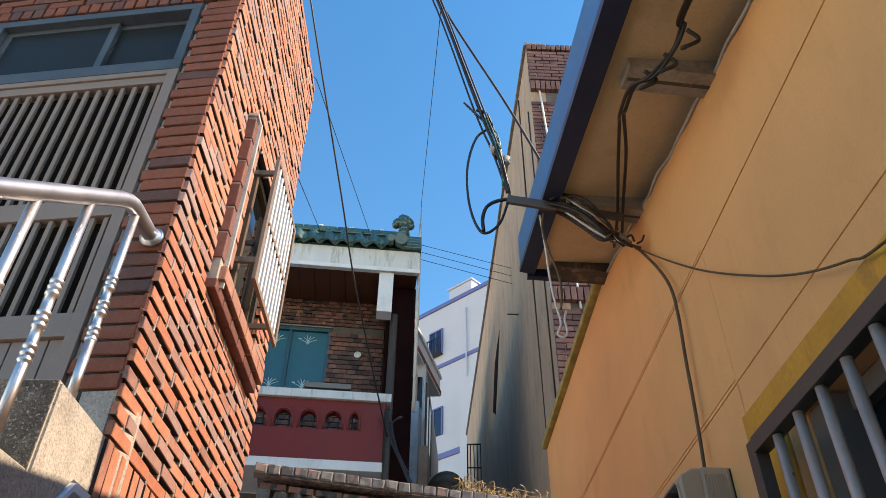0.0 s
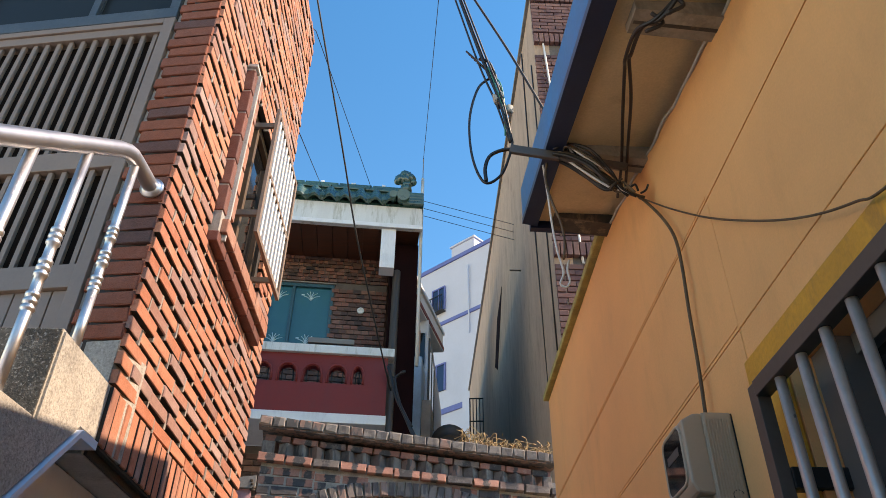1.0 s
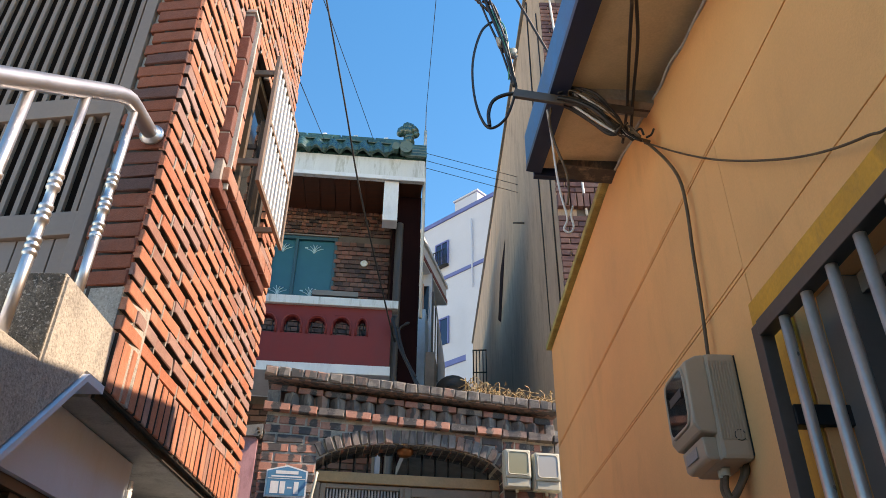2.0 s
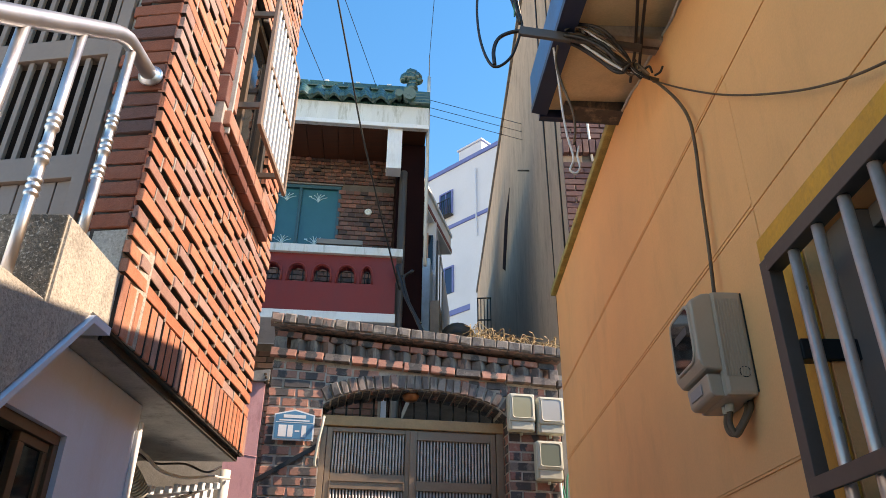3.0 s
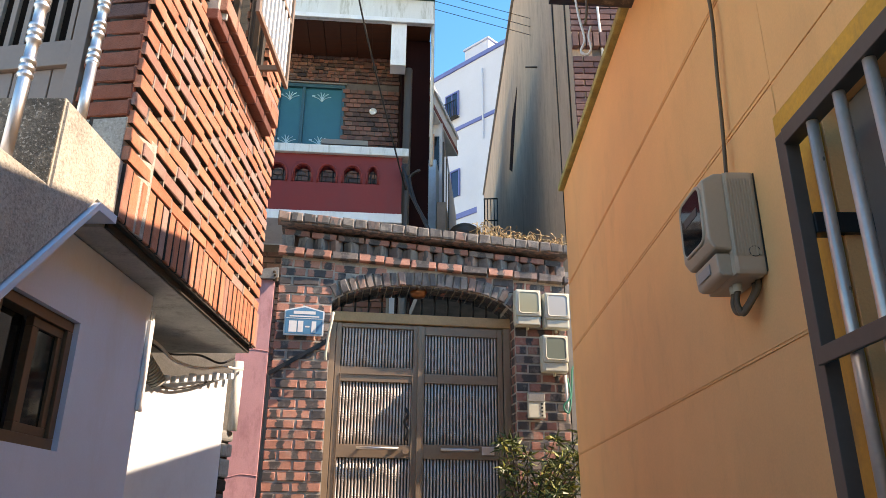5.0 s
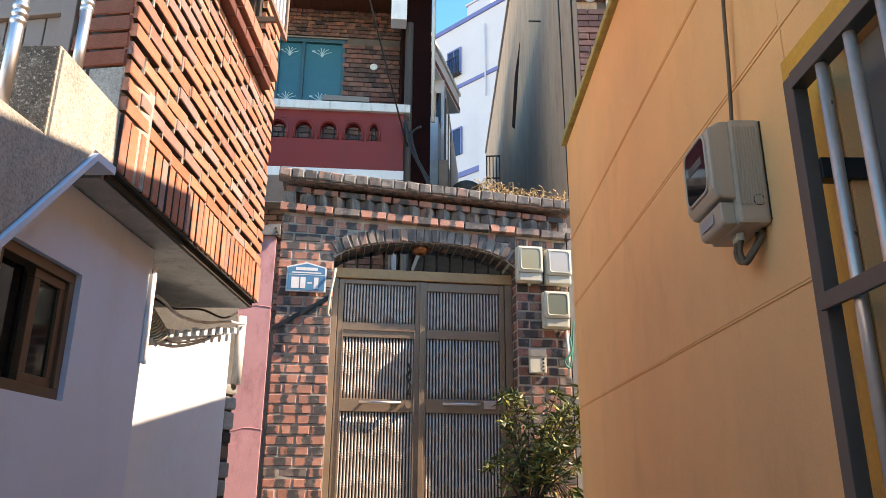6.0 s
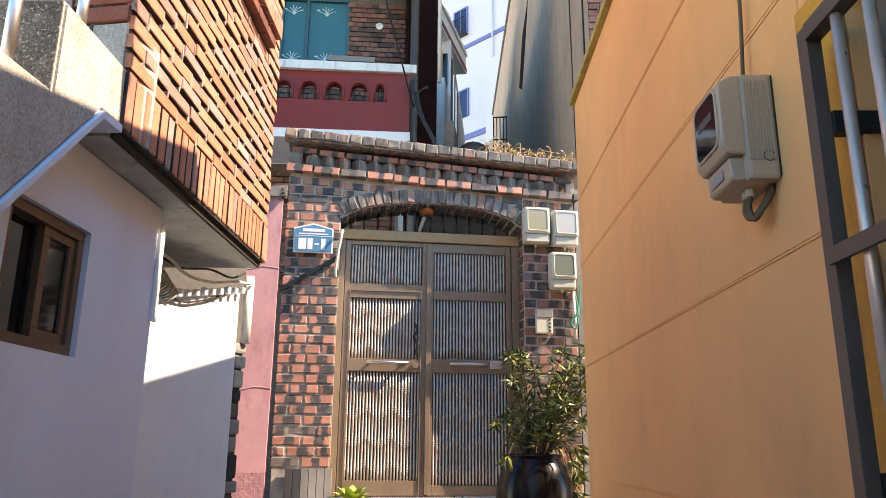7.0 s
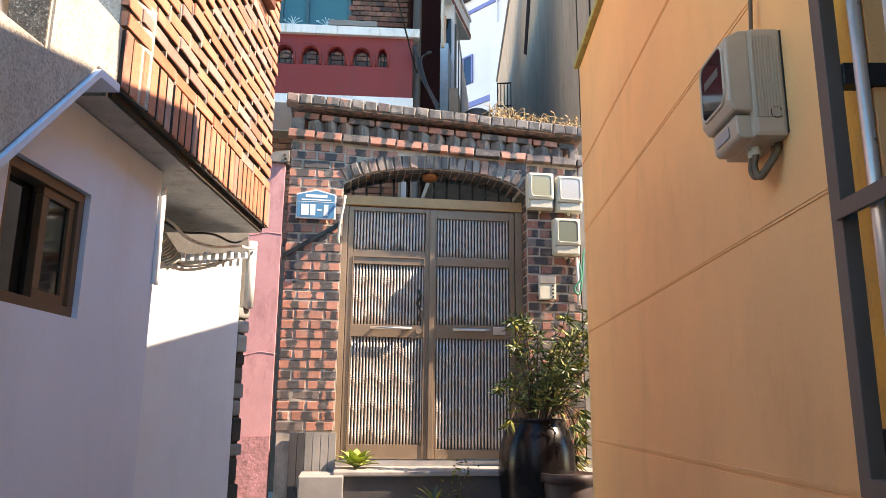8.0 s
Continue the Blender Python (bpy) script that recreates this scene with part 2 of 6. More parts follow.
ALU = surface("taupe_aluminium", (0.255, 0.18, 0.14), 0.5, metal=0.0, grain=60, blotch=3, vary=0.1, relief=0.03)
PALE_ALU = surface("pale_aluminium", (0.24, 0.205, 0.175), 0.5, metal=0.0, grain=60, blotch=3, vary=0.1, relief=0.03)
BROWN_ALU = surface("brown_aluminium", (0.17, 0.11, 0.07), 0.42, metal=0.3, grain=60, blotch=3, vary=0.15, relief=0.03)
BRUSHED = surface("brushed_steel_bar", (0.66, 0.52, 0.425), 0.32, metal=0.5, grain=60, blotch=4, vary=0.15, relief=0.05)
SLAB = surface("pale_cement_soffit", (0.46, 0.46, 0.42), 0.9, grain=90, blotch=5, vary=0.25, relief=0.4, stain=(0.15, 0.14, 0.12), amount=0.7)
IRON = surface("grey_steel_frame", (0.10, 0.078, 0.064), 0.5, metal=0.1, grain=60, blotch=5, vary=0.15, relief=0.05)
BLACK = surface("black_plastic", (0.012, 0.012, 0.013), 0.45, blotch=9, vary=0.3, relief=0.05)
CABLE = surface("dark_cable", (0.022, 0.017, 0.014), 0.5, blotch=15, vary=0.4, relief=0.0)
TAN_CABLE = surface("paint_spattered_cable", (0.125, 0.078, 0.04), 0.6, blotch=12, vary=0.5, relief=0.1, stain=(0.03, 0.02, 0.015), amount=0.7)
WHITE_CABLE = surface("white_cable", (0.70, 0.68, 0.64), 0.5, blotch=9, vary=0.1, relief=0.0)
BEIGE = surface("beige_meter_plastic", (0.42, 0.33, 0.24), 0.45, grain=120, blotch=4, vary=0.05, relief=0.04)
IVORY = surface("ivory_plastic", (0.58, 0.57, 0.46), 0.4, grain=120, blotch=5, vary=0.06, relief=0.03, stain=(0.42, 0.38, 0.28), amount=0.3)
SIGNBLUE = surface("blue_enamel", (0.06, 0.24, 0.40), 0.35, blotch=6, vary=0.1, relief=0.0)
TEAL = surface("teal_film", (0.006, 0.13, 0.165), 0.35, blotch=2, vary=0.12, relief=0.0)
TEAL_FRAME = surface("dark_teal_frame", (0.02, 0.09, 0.11), 0.4, blotch=4, vary=0.15, relief=0.0)
PALE_DECAL = surface("pale_decal", (0.42, 0.62, 0.66), 0.5, blotch=9, vary=0.1, relief=0.0)
BLUE_BAND = surface("blue_band_paint", (0.12, 0.16, 0.38), 0.6, blotch=3, vary=0.15, relief=0.05)
DARK_GLASS = glass_material("dark_window_glass", (0.008, 0.009, 0.010), 0.05, 0.0)
NAVY_GLASS = glass_material("navy_window_glass", (0.015, 0.03, 0.07), 0.06, 0.0)
GREY_GLASS = glass_material("hazy_window_glass", (0.022, 0.027, 0.028), 0.3, 0.0)
GREY_GLASS.node_tree.nodes["Principled BSDF"].inputs["Specular IOR Level"].default_value = 0.12
BLUE_ALU = surface("film_wrapped_aluminium", (0.075, 0.09, 0.098), 0.4, grain=60, blotch=6, vary=0.25, relief=0.08)
SCRAPED = surface("scraped_pink_paint", (0.55, 0.27, 0.285), 0.9, grain=40, blotch=9, vary=0.3, relief=1.0, stain=(0.13, 0.07, 0.06), amount=0.95, stretch=(1, 1, 1))
GREEN_WIRE = surface("green_plastic", (0.03, 0.26, 0.17), 0.4, relief=0.0)
GREY_FRAME = surface("grey_window_frame", (0.14, 0.122, 0.11), 0.5, grain=60, blotch=3, vary=0.1, relief=0.03)
GRANITE = surface("grey_granite", (0.34, 0.32, 0.30), 0.6, grain=260, blotch=6, vary=0.2, relief=0.2)
DARK_GRANITE = surface("dark_granite", (0.07, 0.068, 0.07), 0.5, grain=260, blotch=6, vary=0.3, relief=0.2)
GLAZE = surface("black_glaze", (0.008, 0.007, 0.008), 0.22, blotch=5, vary=0.3, relief=0.12)
GLAZE.node_tree.nodes["Principled BSDF"].inputs["Specular IOR Level"].default_value = 0.2
COPPER = surface("copper_lamp", (0.30, 0.11, 0.04), 0.35, metal=0.6, blotch=7, vary=0.2)
ASPHALT = surface("alley_concrete", (0.46, 0.44, 0.405), 0.92, grain=60, blotch=2, vary=0.25, relief=0.5, stain=(0.12, 0.115, 0.11), amount=0.5)
BARK = surface("bark", (0.10, 0.065, 0.04), 0.9, blotch=20, vary=0.4, relief=0.6)
STRAW = surface("dry_stalks", (0.48, 0.33, 0.17), 0.9, blotch=25, vary=0.4, relief=0.2)
FARWHITE = surface("far_white_render", (0.54, 0.56, 0.61), 0.8, grain=20, blotch=0.6, vary=0.06, relief=0.05, stain=(0.50, 0.52, 0.56), amount=0.3)


def leaf_material(name, stops):
    m, nt, b = nodes_of(name)
    c = ramp(nt, piece_random(nt), stops)
    nt.links.new(mix(nt, c, ramp(nt, noise_node(nt, 60, 3), [(0.3, (0.75,) * 3), (0.7, (1.1,) * 3)]), 0.7, "MULTIPLY"), b.inputs["Base Color"])
    b.inputs["Roughness"].default_value = 0.5
    b.inputs["Transmission Weight"].default_value = 0.0
    return m


LEAF = leaf_material("shrub_leaf", [(0.0, (0.035, 0.065, 0.018)), (0.5, (0.07, 0.10, 0.025)), (0.75, (0.20, 0.22, 0.045)), (1.0, (0.40, 0.37, 0.09))])
BRIGHT_LEAF = leaf_material("succulent_leaf", [(0.0, (0.30, 0.40, 0.07)), (1.0, (0.45, 0.52, 0.14))])


# ---- helpers of this scene ----
def box(bm, x0, x1, y0, y1, z0, z1, bevel=0.0):
    r = bmesh.ops.create_cube(bm, size=1.0)["verts"]
    for v in r:
        v.co = Vector((x0 + (v.co.x + 0.5) * (x1 - x0), y0 + (v.co.y + 0.5) * (y1 - y0), z0 + (v.co.z + 0.5) * (z1 - z0)))
    if bevel:
        edges = {e for v in r for e in v.link_edges}
        bmesh.ops.bevel(bm, geom=list(edges), offset=bevel, segments=2, affect="EDGES", profile=0.6)
    return bm


def boxes(*specs, bevel=0.0):
    bm = bmesh.new()
    for s in specs:
        box(bm, *s, bevel=bevel)
    return bm


def prism(points, y0, y1):
    """A polygon in local x and z, drawn out from y0 to y1."""
    bm = bmesh.new()
    a = [bm.verts.new((x, y0, z)) for x, z in points]
    b = [bm.verts.new((x, y1, z)) for x, z in points]
    bm.faces.new(a)
    bm.faces.new(b[::-1])
    for i in range(len(points)):
        j = (i + 1) % len(points)
        bm.faces.new((a[j], a[i], b[i], b[j]))
    bmesh.ops.recalc_face_normals(bm, faces=bm.faces)
    return bm


def tube(points, radius, sides=8, bm=None, taper=1.0):
    """A round bar along points."""
    bm = bm or bmesh.new()
    pts = [Vector(p) for p in points]
    rings, side = [], None
    for i, p in enumerate(pts):
        t = (pts[min(i + 1, len(pts) - 1)] - pts[max(i - 1, 0)]).normalized()
        if side is None:
            side = t.cross(Vector((0, 0, 1)) if abs(t.z) < 0.9 else Vector((1, 0, 0))).normalized()
        side = (side - t * side.dot(t)).normalized()
        up = t.cross(side)
        r = radius * (1 + (taper - 1) * i / max(1, len(pts) - 1))
        rings.append([bm.verts.new(p + r * (math.cos(a) * side + math.sin(a) * up)) for a in (2 * math.pi * k / sides for k in range(sides))])
    for a, b in zip(rings, rings[1:]):
        for k in range(sides):
            f = bm.faces.new((a[k], a[(k + 1) % sides], b[(k + 1) % sides], b[k]))
            f.smooth = True
    bm.faces.new(rings[0][::-1])
    bm.faces.new(rings[-1])
    return bm


def smooth_line(points, steps=8):
    """Points along a curve through the given ones."""
    p = [Vector(q) for q in points]
    p = [2 * p[0] - p[1], *p, 2 * p[-1] - p[-2]]
    out = []
    for a, b, c, d in zip(p, p[1:], p[2:], p[3:]):
        for k in range(steps):
            t = k / steps
            out.append(0.5 * (2 * b + (c - a) * t + (2 * a - 5 * b + 4 * c - d) * t * t + (3 * b - a - 3 * c + d) * t ** 3))
    return out + [p[-2]]


def lathe(profile, sides=24, bm=None, centre=(0, 0, 0)):
    bm = bm or bmesh.new()
    c = Vector(centre)
    rings = [[bm.verts.new(c + Vector((r * math.cos(a), r * math.sin(a), z))) for a in (2 * math.pi * k / sides for k in range(sides))] for r, z in profile]
    for a, b in zip(rings, rings[1:]):
        for k in range(sides):
            f = bm.faces.new((a[k], a[(k + 1) % sides], b[(k + 1) % sides], b[k]))
            f.smooth = True
    bm.faces.new(rings[0][::-1])
    bm.faces.new(rings[-1])
    return bm


def mesh_of(name, bm, material):
    me = bpy.data.meshes.new(name)
    bm.to_mesh(me)
    bm.free()
    me.materials.append(material)
    return me


def part(name, bm, material, parent, label=""):
    ob = new(name, mesh_of(name, bm, material))
    ob.parent = parent
    return tagged(ob, label)


def thing(name, m, label, category, group="", kind=""):
    ob = new(name)
    ob.empty_display_size = 0.05
    ob.matrix_world = m
    return tagged(ob, label, category, group, kind)


def solid(name, bm, material, m, label, category, group="", kind=""):
    """A top-level thing or piece of the setting that is one mesh."""
    ob = new(name, mesh_of(name, bm, material))
    ob.matrix_world = m
    return tagged(ob, label, category, group, kind)


def structure(name, bm, material, m, label):
    return solid(name, bm, material, m, label, "wall", kind="structure")


def piece_data(w, h, d, c, back=0.012):
    """One brick or slab: front at y = -d, chamfered by c, its back sunk into the wall."""
    x, z = w / 2, h / 2
    v = [(sx * x, back, sz * z) for sx, sz in ((-1, -1), (1, -1), (1, 1), (-1, 1))]
    v += [(sx * x, -d + c, sz * z) for sx, sz in ((-1, -1), (1, -1), (1, 1), (-1, 1))]
    v += [(sx * (x - c), -d, sz * (z - c)) for sx, sz in ((-1, -1), (1, -1), (1, 1), (-1, 1))]
    f = [(8, 9, 10, 11)]
    for a, b in ((0, 4), (4, 8)):
        f += [(a + i, a + (i + 1) % 4, b + (i + 1) % 4, b + i) for i in range(4)]
    return v, f


PIECES = {}


def worn(verts, amount, rng):
    return [(x + rng.uniform(-amount, amount), y + (rng.uniform(-amount, amount) if y < 0 else 0.0), z + rng.uniform(-amount, amount)) for x, y, z in verts]


def shade_beds(me, bed, sides):
    """Colours the given brick faces dark, for the shade in the joints."""
    if bed:
        me.materials.append(bed)
        for i, f in enumerate(me.polygons):
            if i % 9 in sides:
                f.material_index = 1


def piece_mesh(name, w, h, d, c, material, wear, variant, bed=None, sides=(1, 3)):
    key = (name, round(w, 3), round(h, 3), round(d, 3), material.name, variant)
    if key not in PIECES:
        v, f = piece_data(w, h, d, c)
        v = worn(v, wear, random.Random(variant * 31 + int(w * 1000)))
        me = bpy.data.meshes.new(name)
        me.from_pydata(v, [], f)
        me.materials.append(material)
        shade_beds(me, bed, sides)
        PIECES[key] = me
    return PIECES[key]


def lay(parent, name, specs, material, c=0.003, limit=300, near=None, wear=0.0015, bed=None, sides=(1, 3)):
    """Pieces on the front of parent: (x, y, z, w, h, d, lean, turn). The nearest are objects, the rest one joined part."""
    specs = sorted(specs, key=near) if near else list(specs)
    for k, (x, y, z, w, h, d, lean, turn) in enumerate(specs[:limit]):
        ob = new(name, piece_mesh(name, w, h, d, c, material, wear, k * 7 % 5, bed, sides))
        ob.parent = parent
        ob.matrix_basis = Matrix.Translation((x, y, z)) @ Matrix.Rotation(turn, 4, "Y") @ Matrix.Rotation(lean, 4, "Z")
    rest = specs[limit:]
    if rest:
        verts, faces = [], []
        for x, y, z, w, h, d, lean, turn in rest:
            m = Matrix.Translation((x, y, z)) @ Matrix.Rotation(turn, 4, "Y") @ Matrix.Rotation(lean, 4, "Z")
            v, f = piece_data(w, h, d, c)
            v = worn(v, wear, RNG)
            n = len(verts)
            verts += [tuple(m @ Vector(p)) for p in v]
            faces += [tuple(i + n for i in q) for q in f]
        me = bpy.data.meshes.new(name + "_field")
        me.from_pydata(verts, [], faces)
        me.materials.append(material)
        shade_beds(me, bed, sides)
        ob = new(name + "_field", me)
        ob.parent = parent
        tagged(ob, kind="stuff")


def courses(x0, x1, z0, z1, length, height, joint, depth, rng, skip=None, jitter=0.003, start=0, perp=None):
    """Running bond between x0 and x1."""
    out, row, z = [], start, z0
    perp = perp or joint
    while z + height <= z1 + 0.002:
        x = x0 - (length + perp) * (0.5 if row % 2 else 0.0)
        while x < x1 - 0.02:
            a, b = max(x, x0), min(x + length, x1)
            if b - a > 0.03 and not (skip and skip((a + b) / 2, z + height / 2)):
                out.append(((a + b) / 2, rng.uniform(-jitter, jitter), z + height / 2, round(b - a, 2), height, depth, rng.gauss(0, 0.012), rng.gauss(0, 0.004)))
            x += length + perp
        z += height + joint
        row += 1
    return out


RNG = random.Random(7)
# Local frames: x along the face, -y out of it, z up.
SIDE = pose(-1.24, 2.05, 0, 0, 0, 94.1)      # brick side face, x away from the camera
FRONT = pose(-1.24, 2.05, 0, 0, 0, -4)       # near face of the brick house
LOWER = pose(-1.39, 2.22, 0, 0, 0, 94.1)     # grey-white wall below
OCHRE = pose(0.47, 4.63, 0, 0, 0, -85.7)     # ochre wall, x towards the camera
GATE = pose(-1.67, 5.47, 0, 0, 0, 13)
HOUSE = pose(-1.01, 7.59, 0, 0, 0, 9.3)
TOWER = pose(0.80, 6.25, 0, 0, 0, 95)
TOWER_FRONT = pose(0.80, 6.25, 0, 0, 0, 5)

# ---- ground ----
def ground_height(y):
    return 0.62 * min(1.0, max(0.0, (y - 0.8) / 3.6))


def build_ground():
    bm = bmesh.new()
    xs = [-300, -60, -12, -4, -2, -1, 0, 1, 2, 4, 12, 60, 300]
    ys = [-300, -60, -12, -4, 0, 0.8, 1.7, 2.6, 3.5, 4.4, 5.2, 6, 8, 14, 30, 80, 300]
    grid = [[bm.verts.new((x, y, ground_height(y))) for x in xs] for y in ys]
    for a, b in zip(grid, grid[1:]):
        for i in range(len(xs) - 1):
            bm.faces.new((a[i], a[i + 1], b[i + 1], b[i]))
    ob = solid("ground", bm, ASPHALT, Matrix(), "sloping grey concrete alley ground with stains", "ground", kind="structure")
    return ob


build_ground()
# Added out of view; its height sets how much sky light comes from behind.
structure("wall_rear", boxes((-7, 7, -0.25, 0.0, 0.0, 3.6)), SLAB, pose(0, -4.2, 0), "unseen plain wall added behind the camera to hold back sky light")

# ---- brick house: side face ----
side = structure("wall_brick_side", boxes((0.012, 1.828, 0.012, 0.14, 2.49, 3.75), (0.012, 1.828, 0.010, 0.022, 2.457, 2.4885), (0.012, 0.64, 0.012, 0.14, 3.75, 4.96), (1.46, 1.828, 0.012, 0.14, 3.75, 4.96), (0.012, 1.828, 0.012, 0.14, 4.96, 6.76)), MORTAR_AND_SHADE, SIDE, "orange brick upper wall with deep raked joints")
back_left = structure("wall_brick_back", boxes((1.72, 1.826, 0.142, 3.4, 2.49, 6.76)), CEMENT, SIDE, "rear wall of the brick house")
part("bottom_bed", boxes((0.002, 1.83, -0.011, 0.02, 2.482, 2.4965)), MORTAR_AND_SHADE, side, "dark crumbling mortar edge")
roof_slab = structure("roof_slab", boxes((0.02, 1.8, 0.03, 3.4, 6.765, 6.86)), CEMENT, SIDE, "flat concrete roof slab of the brick house")
under = structure("floor_slab", boxes((0.0, 1.825, 0.024, 3.4, 2.455, 2.488)), SLAB, SIDE, "stained concrete slab under the brick storey")


structure("wall_brick_far", boxes((0.0, 1.71, 3.25, 3.4, 2.49, 6.76)), CEMENT, SIDE, "plain far wall of the brick house")
structure("wall_front_far", boxes((-3.4, -2.21, 0.02, 0.16, 2.49, 6.76)), CEMENT, FRONT, "plain cement front beyond the landing")


def in_window(x, z):
    return 0.497 < x < 1.50 and 3.66 < z < 4.93


def cut_at_window(specs):
    """Bricks that run into the window's surround end against it."""
    out = []
    for x, y, z, w, h, d, lean, turn in specs:
        a, b = x - w / 2, x + w / 2
        spans = [(a, b)]
        if 3.64 < z < 4.93 and b > 0.497 and a < 1.50:
            spans = [(p, q) for p, q in ((a, 0.497), (1.50, b)) if q - p > 0.025]
        out += [((p + q) / 2, y, z, round(q - p, 2), h, d, lean, turn) for p, q in spans]
    return out


# ---- brick house: near face ----
front = structure("wall_brick_front", boxes((-0.215, -0.02, 0.012, 0.16, 2.86, 5.24), (-2.2, -0.02, 0.012, 0.16, 5.24, 6.76)), MORTAR, FRONT, "red brick front wall beside the landing door")
plate = structure("trim_concrete_band", boxes((-0.5, -0.004, -0.006, 0.2, 2.49, 2.858)), CONCRETE, FRONT, "rough concrete band under the front bricks")
front_left = structure("wall_front_left", boxes((-2.2, -1.42, 0.02, 0.16, 2.49, 5.24)), CEMENT, FRONT, "wall beside the landing door")


def landing_door():
    t = thing("landing_door", FRONT, "taupe aluminium door with vertical bars over dark mesh", "door")
    x0, x1 = -1.40, -0.218
    part("door_frame", boxes((x1 - 0.055, x1, -0.01, 0.09, 2.70, 4.665), (x0, x0 + 0.055, -0.01, 0.09, 2.70, 4.665), (x0 + 0.056, x1 - 0.056, -0.01, 0.09, 4.63, 4.665), bevel=0.003), ALU, t)
    for z0, z1 in ((4.575, 4.628), (3.70, 3.80), (3.10, 3.205)):
        part("rail", boxes((x0 + 0.056, x1 - 0.056, 0.0, 0.07, z0, z1), bevel=0.003), ALU, t)
    part("mesh_panel", boxes((x0 + 0.056, x1 - 0.056, 0.055, 0.065, 3.205, 4.575)), MESH, t, "dark insect mesh")
    n = 17
    for z0, z1 in ((3.802, 4.573), (3.207, 3.698)):
        me = mesh_of("bar", boxes((-0.011, 0.011, 0.012, 0.03, z0, z1), bevel=0.002), ALU)
        for k in range(n):
            o = new("bar", me)
            o.parent = t
            o.location.x = x0 + 0.09 + (x1 - x0 - 0.18) * k / (n - 1)
    for k in range(14):
        w = (x1 - x0 - 0.112) / 14
        a = x0 + 0.056 + k * w
        part("board", boxes((a + 0.003, a + w - 0.003, 0.02, 0.06, 2.68, 3.098), bevel=0.003), ALU, t)


landing_door()


def upper_window():
    t = thing("window_1", FRONT, "hazy two-pane sliding window in pale aluminium above the door", "window", kind="structure")
    x0, x1, z0, z1 = -1.42, -0.217, 4.667, 5.238
    part("window_frame", boxes((x0, x1, -0.012, 0.1, z0, z0 + 0.075), (x0, x1, -0.012, 0.1, z1 - 0.05, z1), (x0, x0 + 0.05, -0.011, 0.1, z0 + 0.076, z1 - 0.051), (x1 - 0.05, x1, -0.011, 0.1, z0 + 0.076, z1 - 0.051), bevel=0.003), BLUE_ALU, t)
    mid = -0.72
    for a, b, y in ((x0 + 0.051, mid + 0.02, 0.03), (mid - 0.02, x1 - 0.051, 0.055)):
        s = part("sash", boxes((a, b, y, y + 0.022, z0 + 0.077, z0 + 0.112), (a, b, y, y + 0.022, z1 - 0.085, z1 - 0.052), (a, a + 0.04, y, y + 0.021, z0 + 0.113, z1 - 0.086), (b - 0.04, b, y, y + 0.021, z0 + 0.113, z1 - 0.086), bevel=0.002), BLUE_ALU, t)
        part("pane", boxes((a + 0.041, b - 0.041, y + 0.008, y + 0.013, z0 + 0.113, z1 - 0.086)), GREY_GLASS, s)
    # Black sheet in place of the unlit room behind the panes.
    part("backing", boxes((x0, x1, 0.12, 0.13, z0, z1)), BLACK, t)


upper_window()


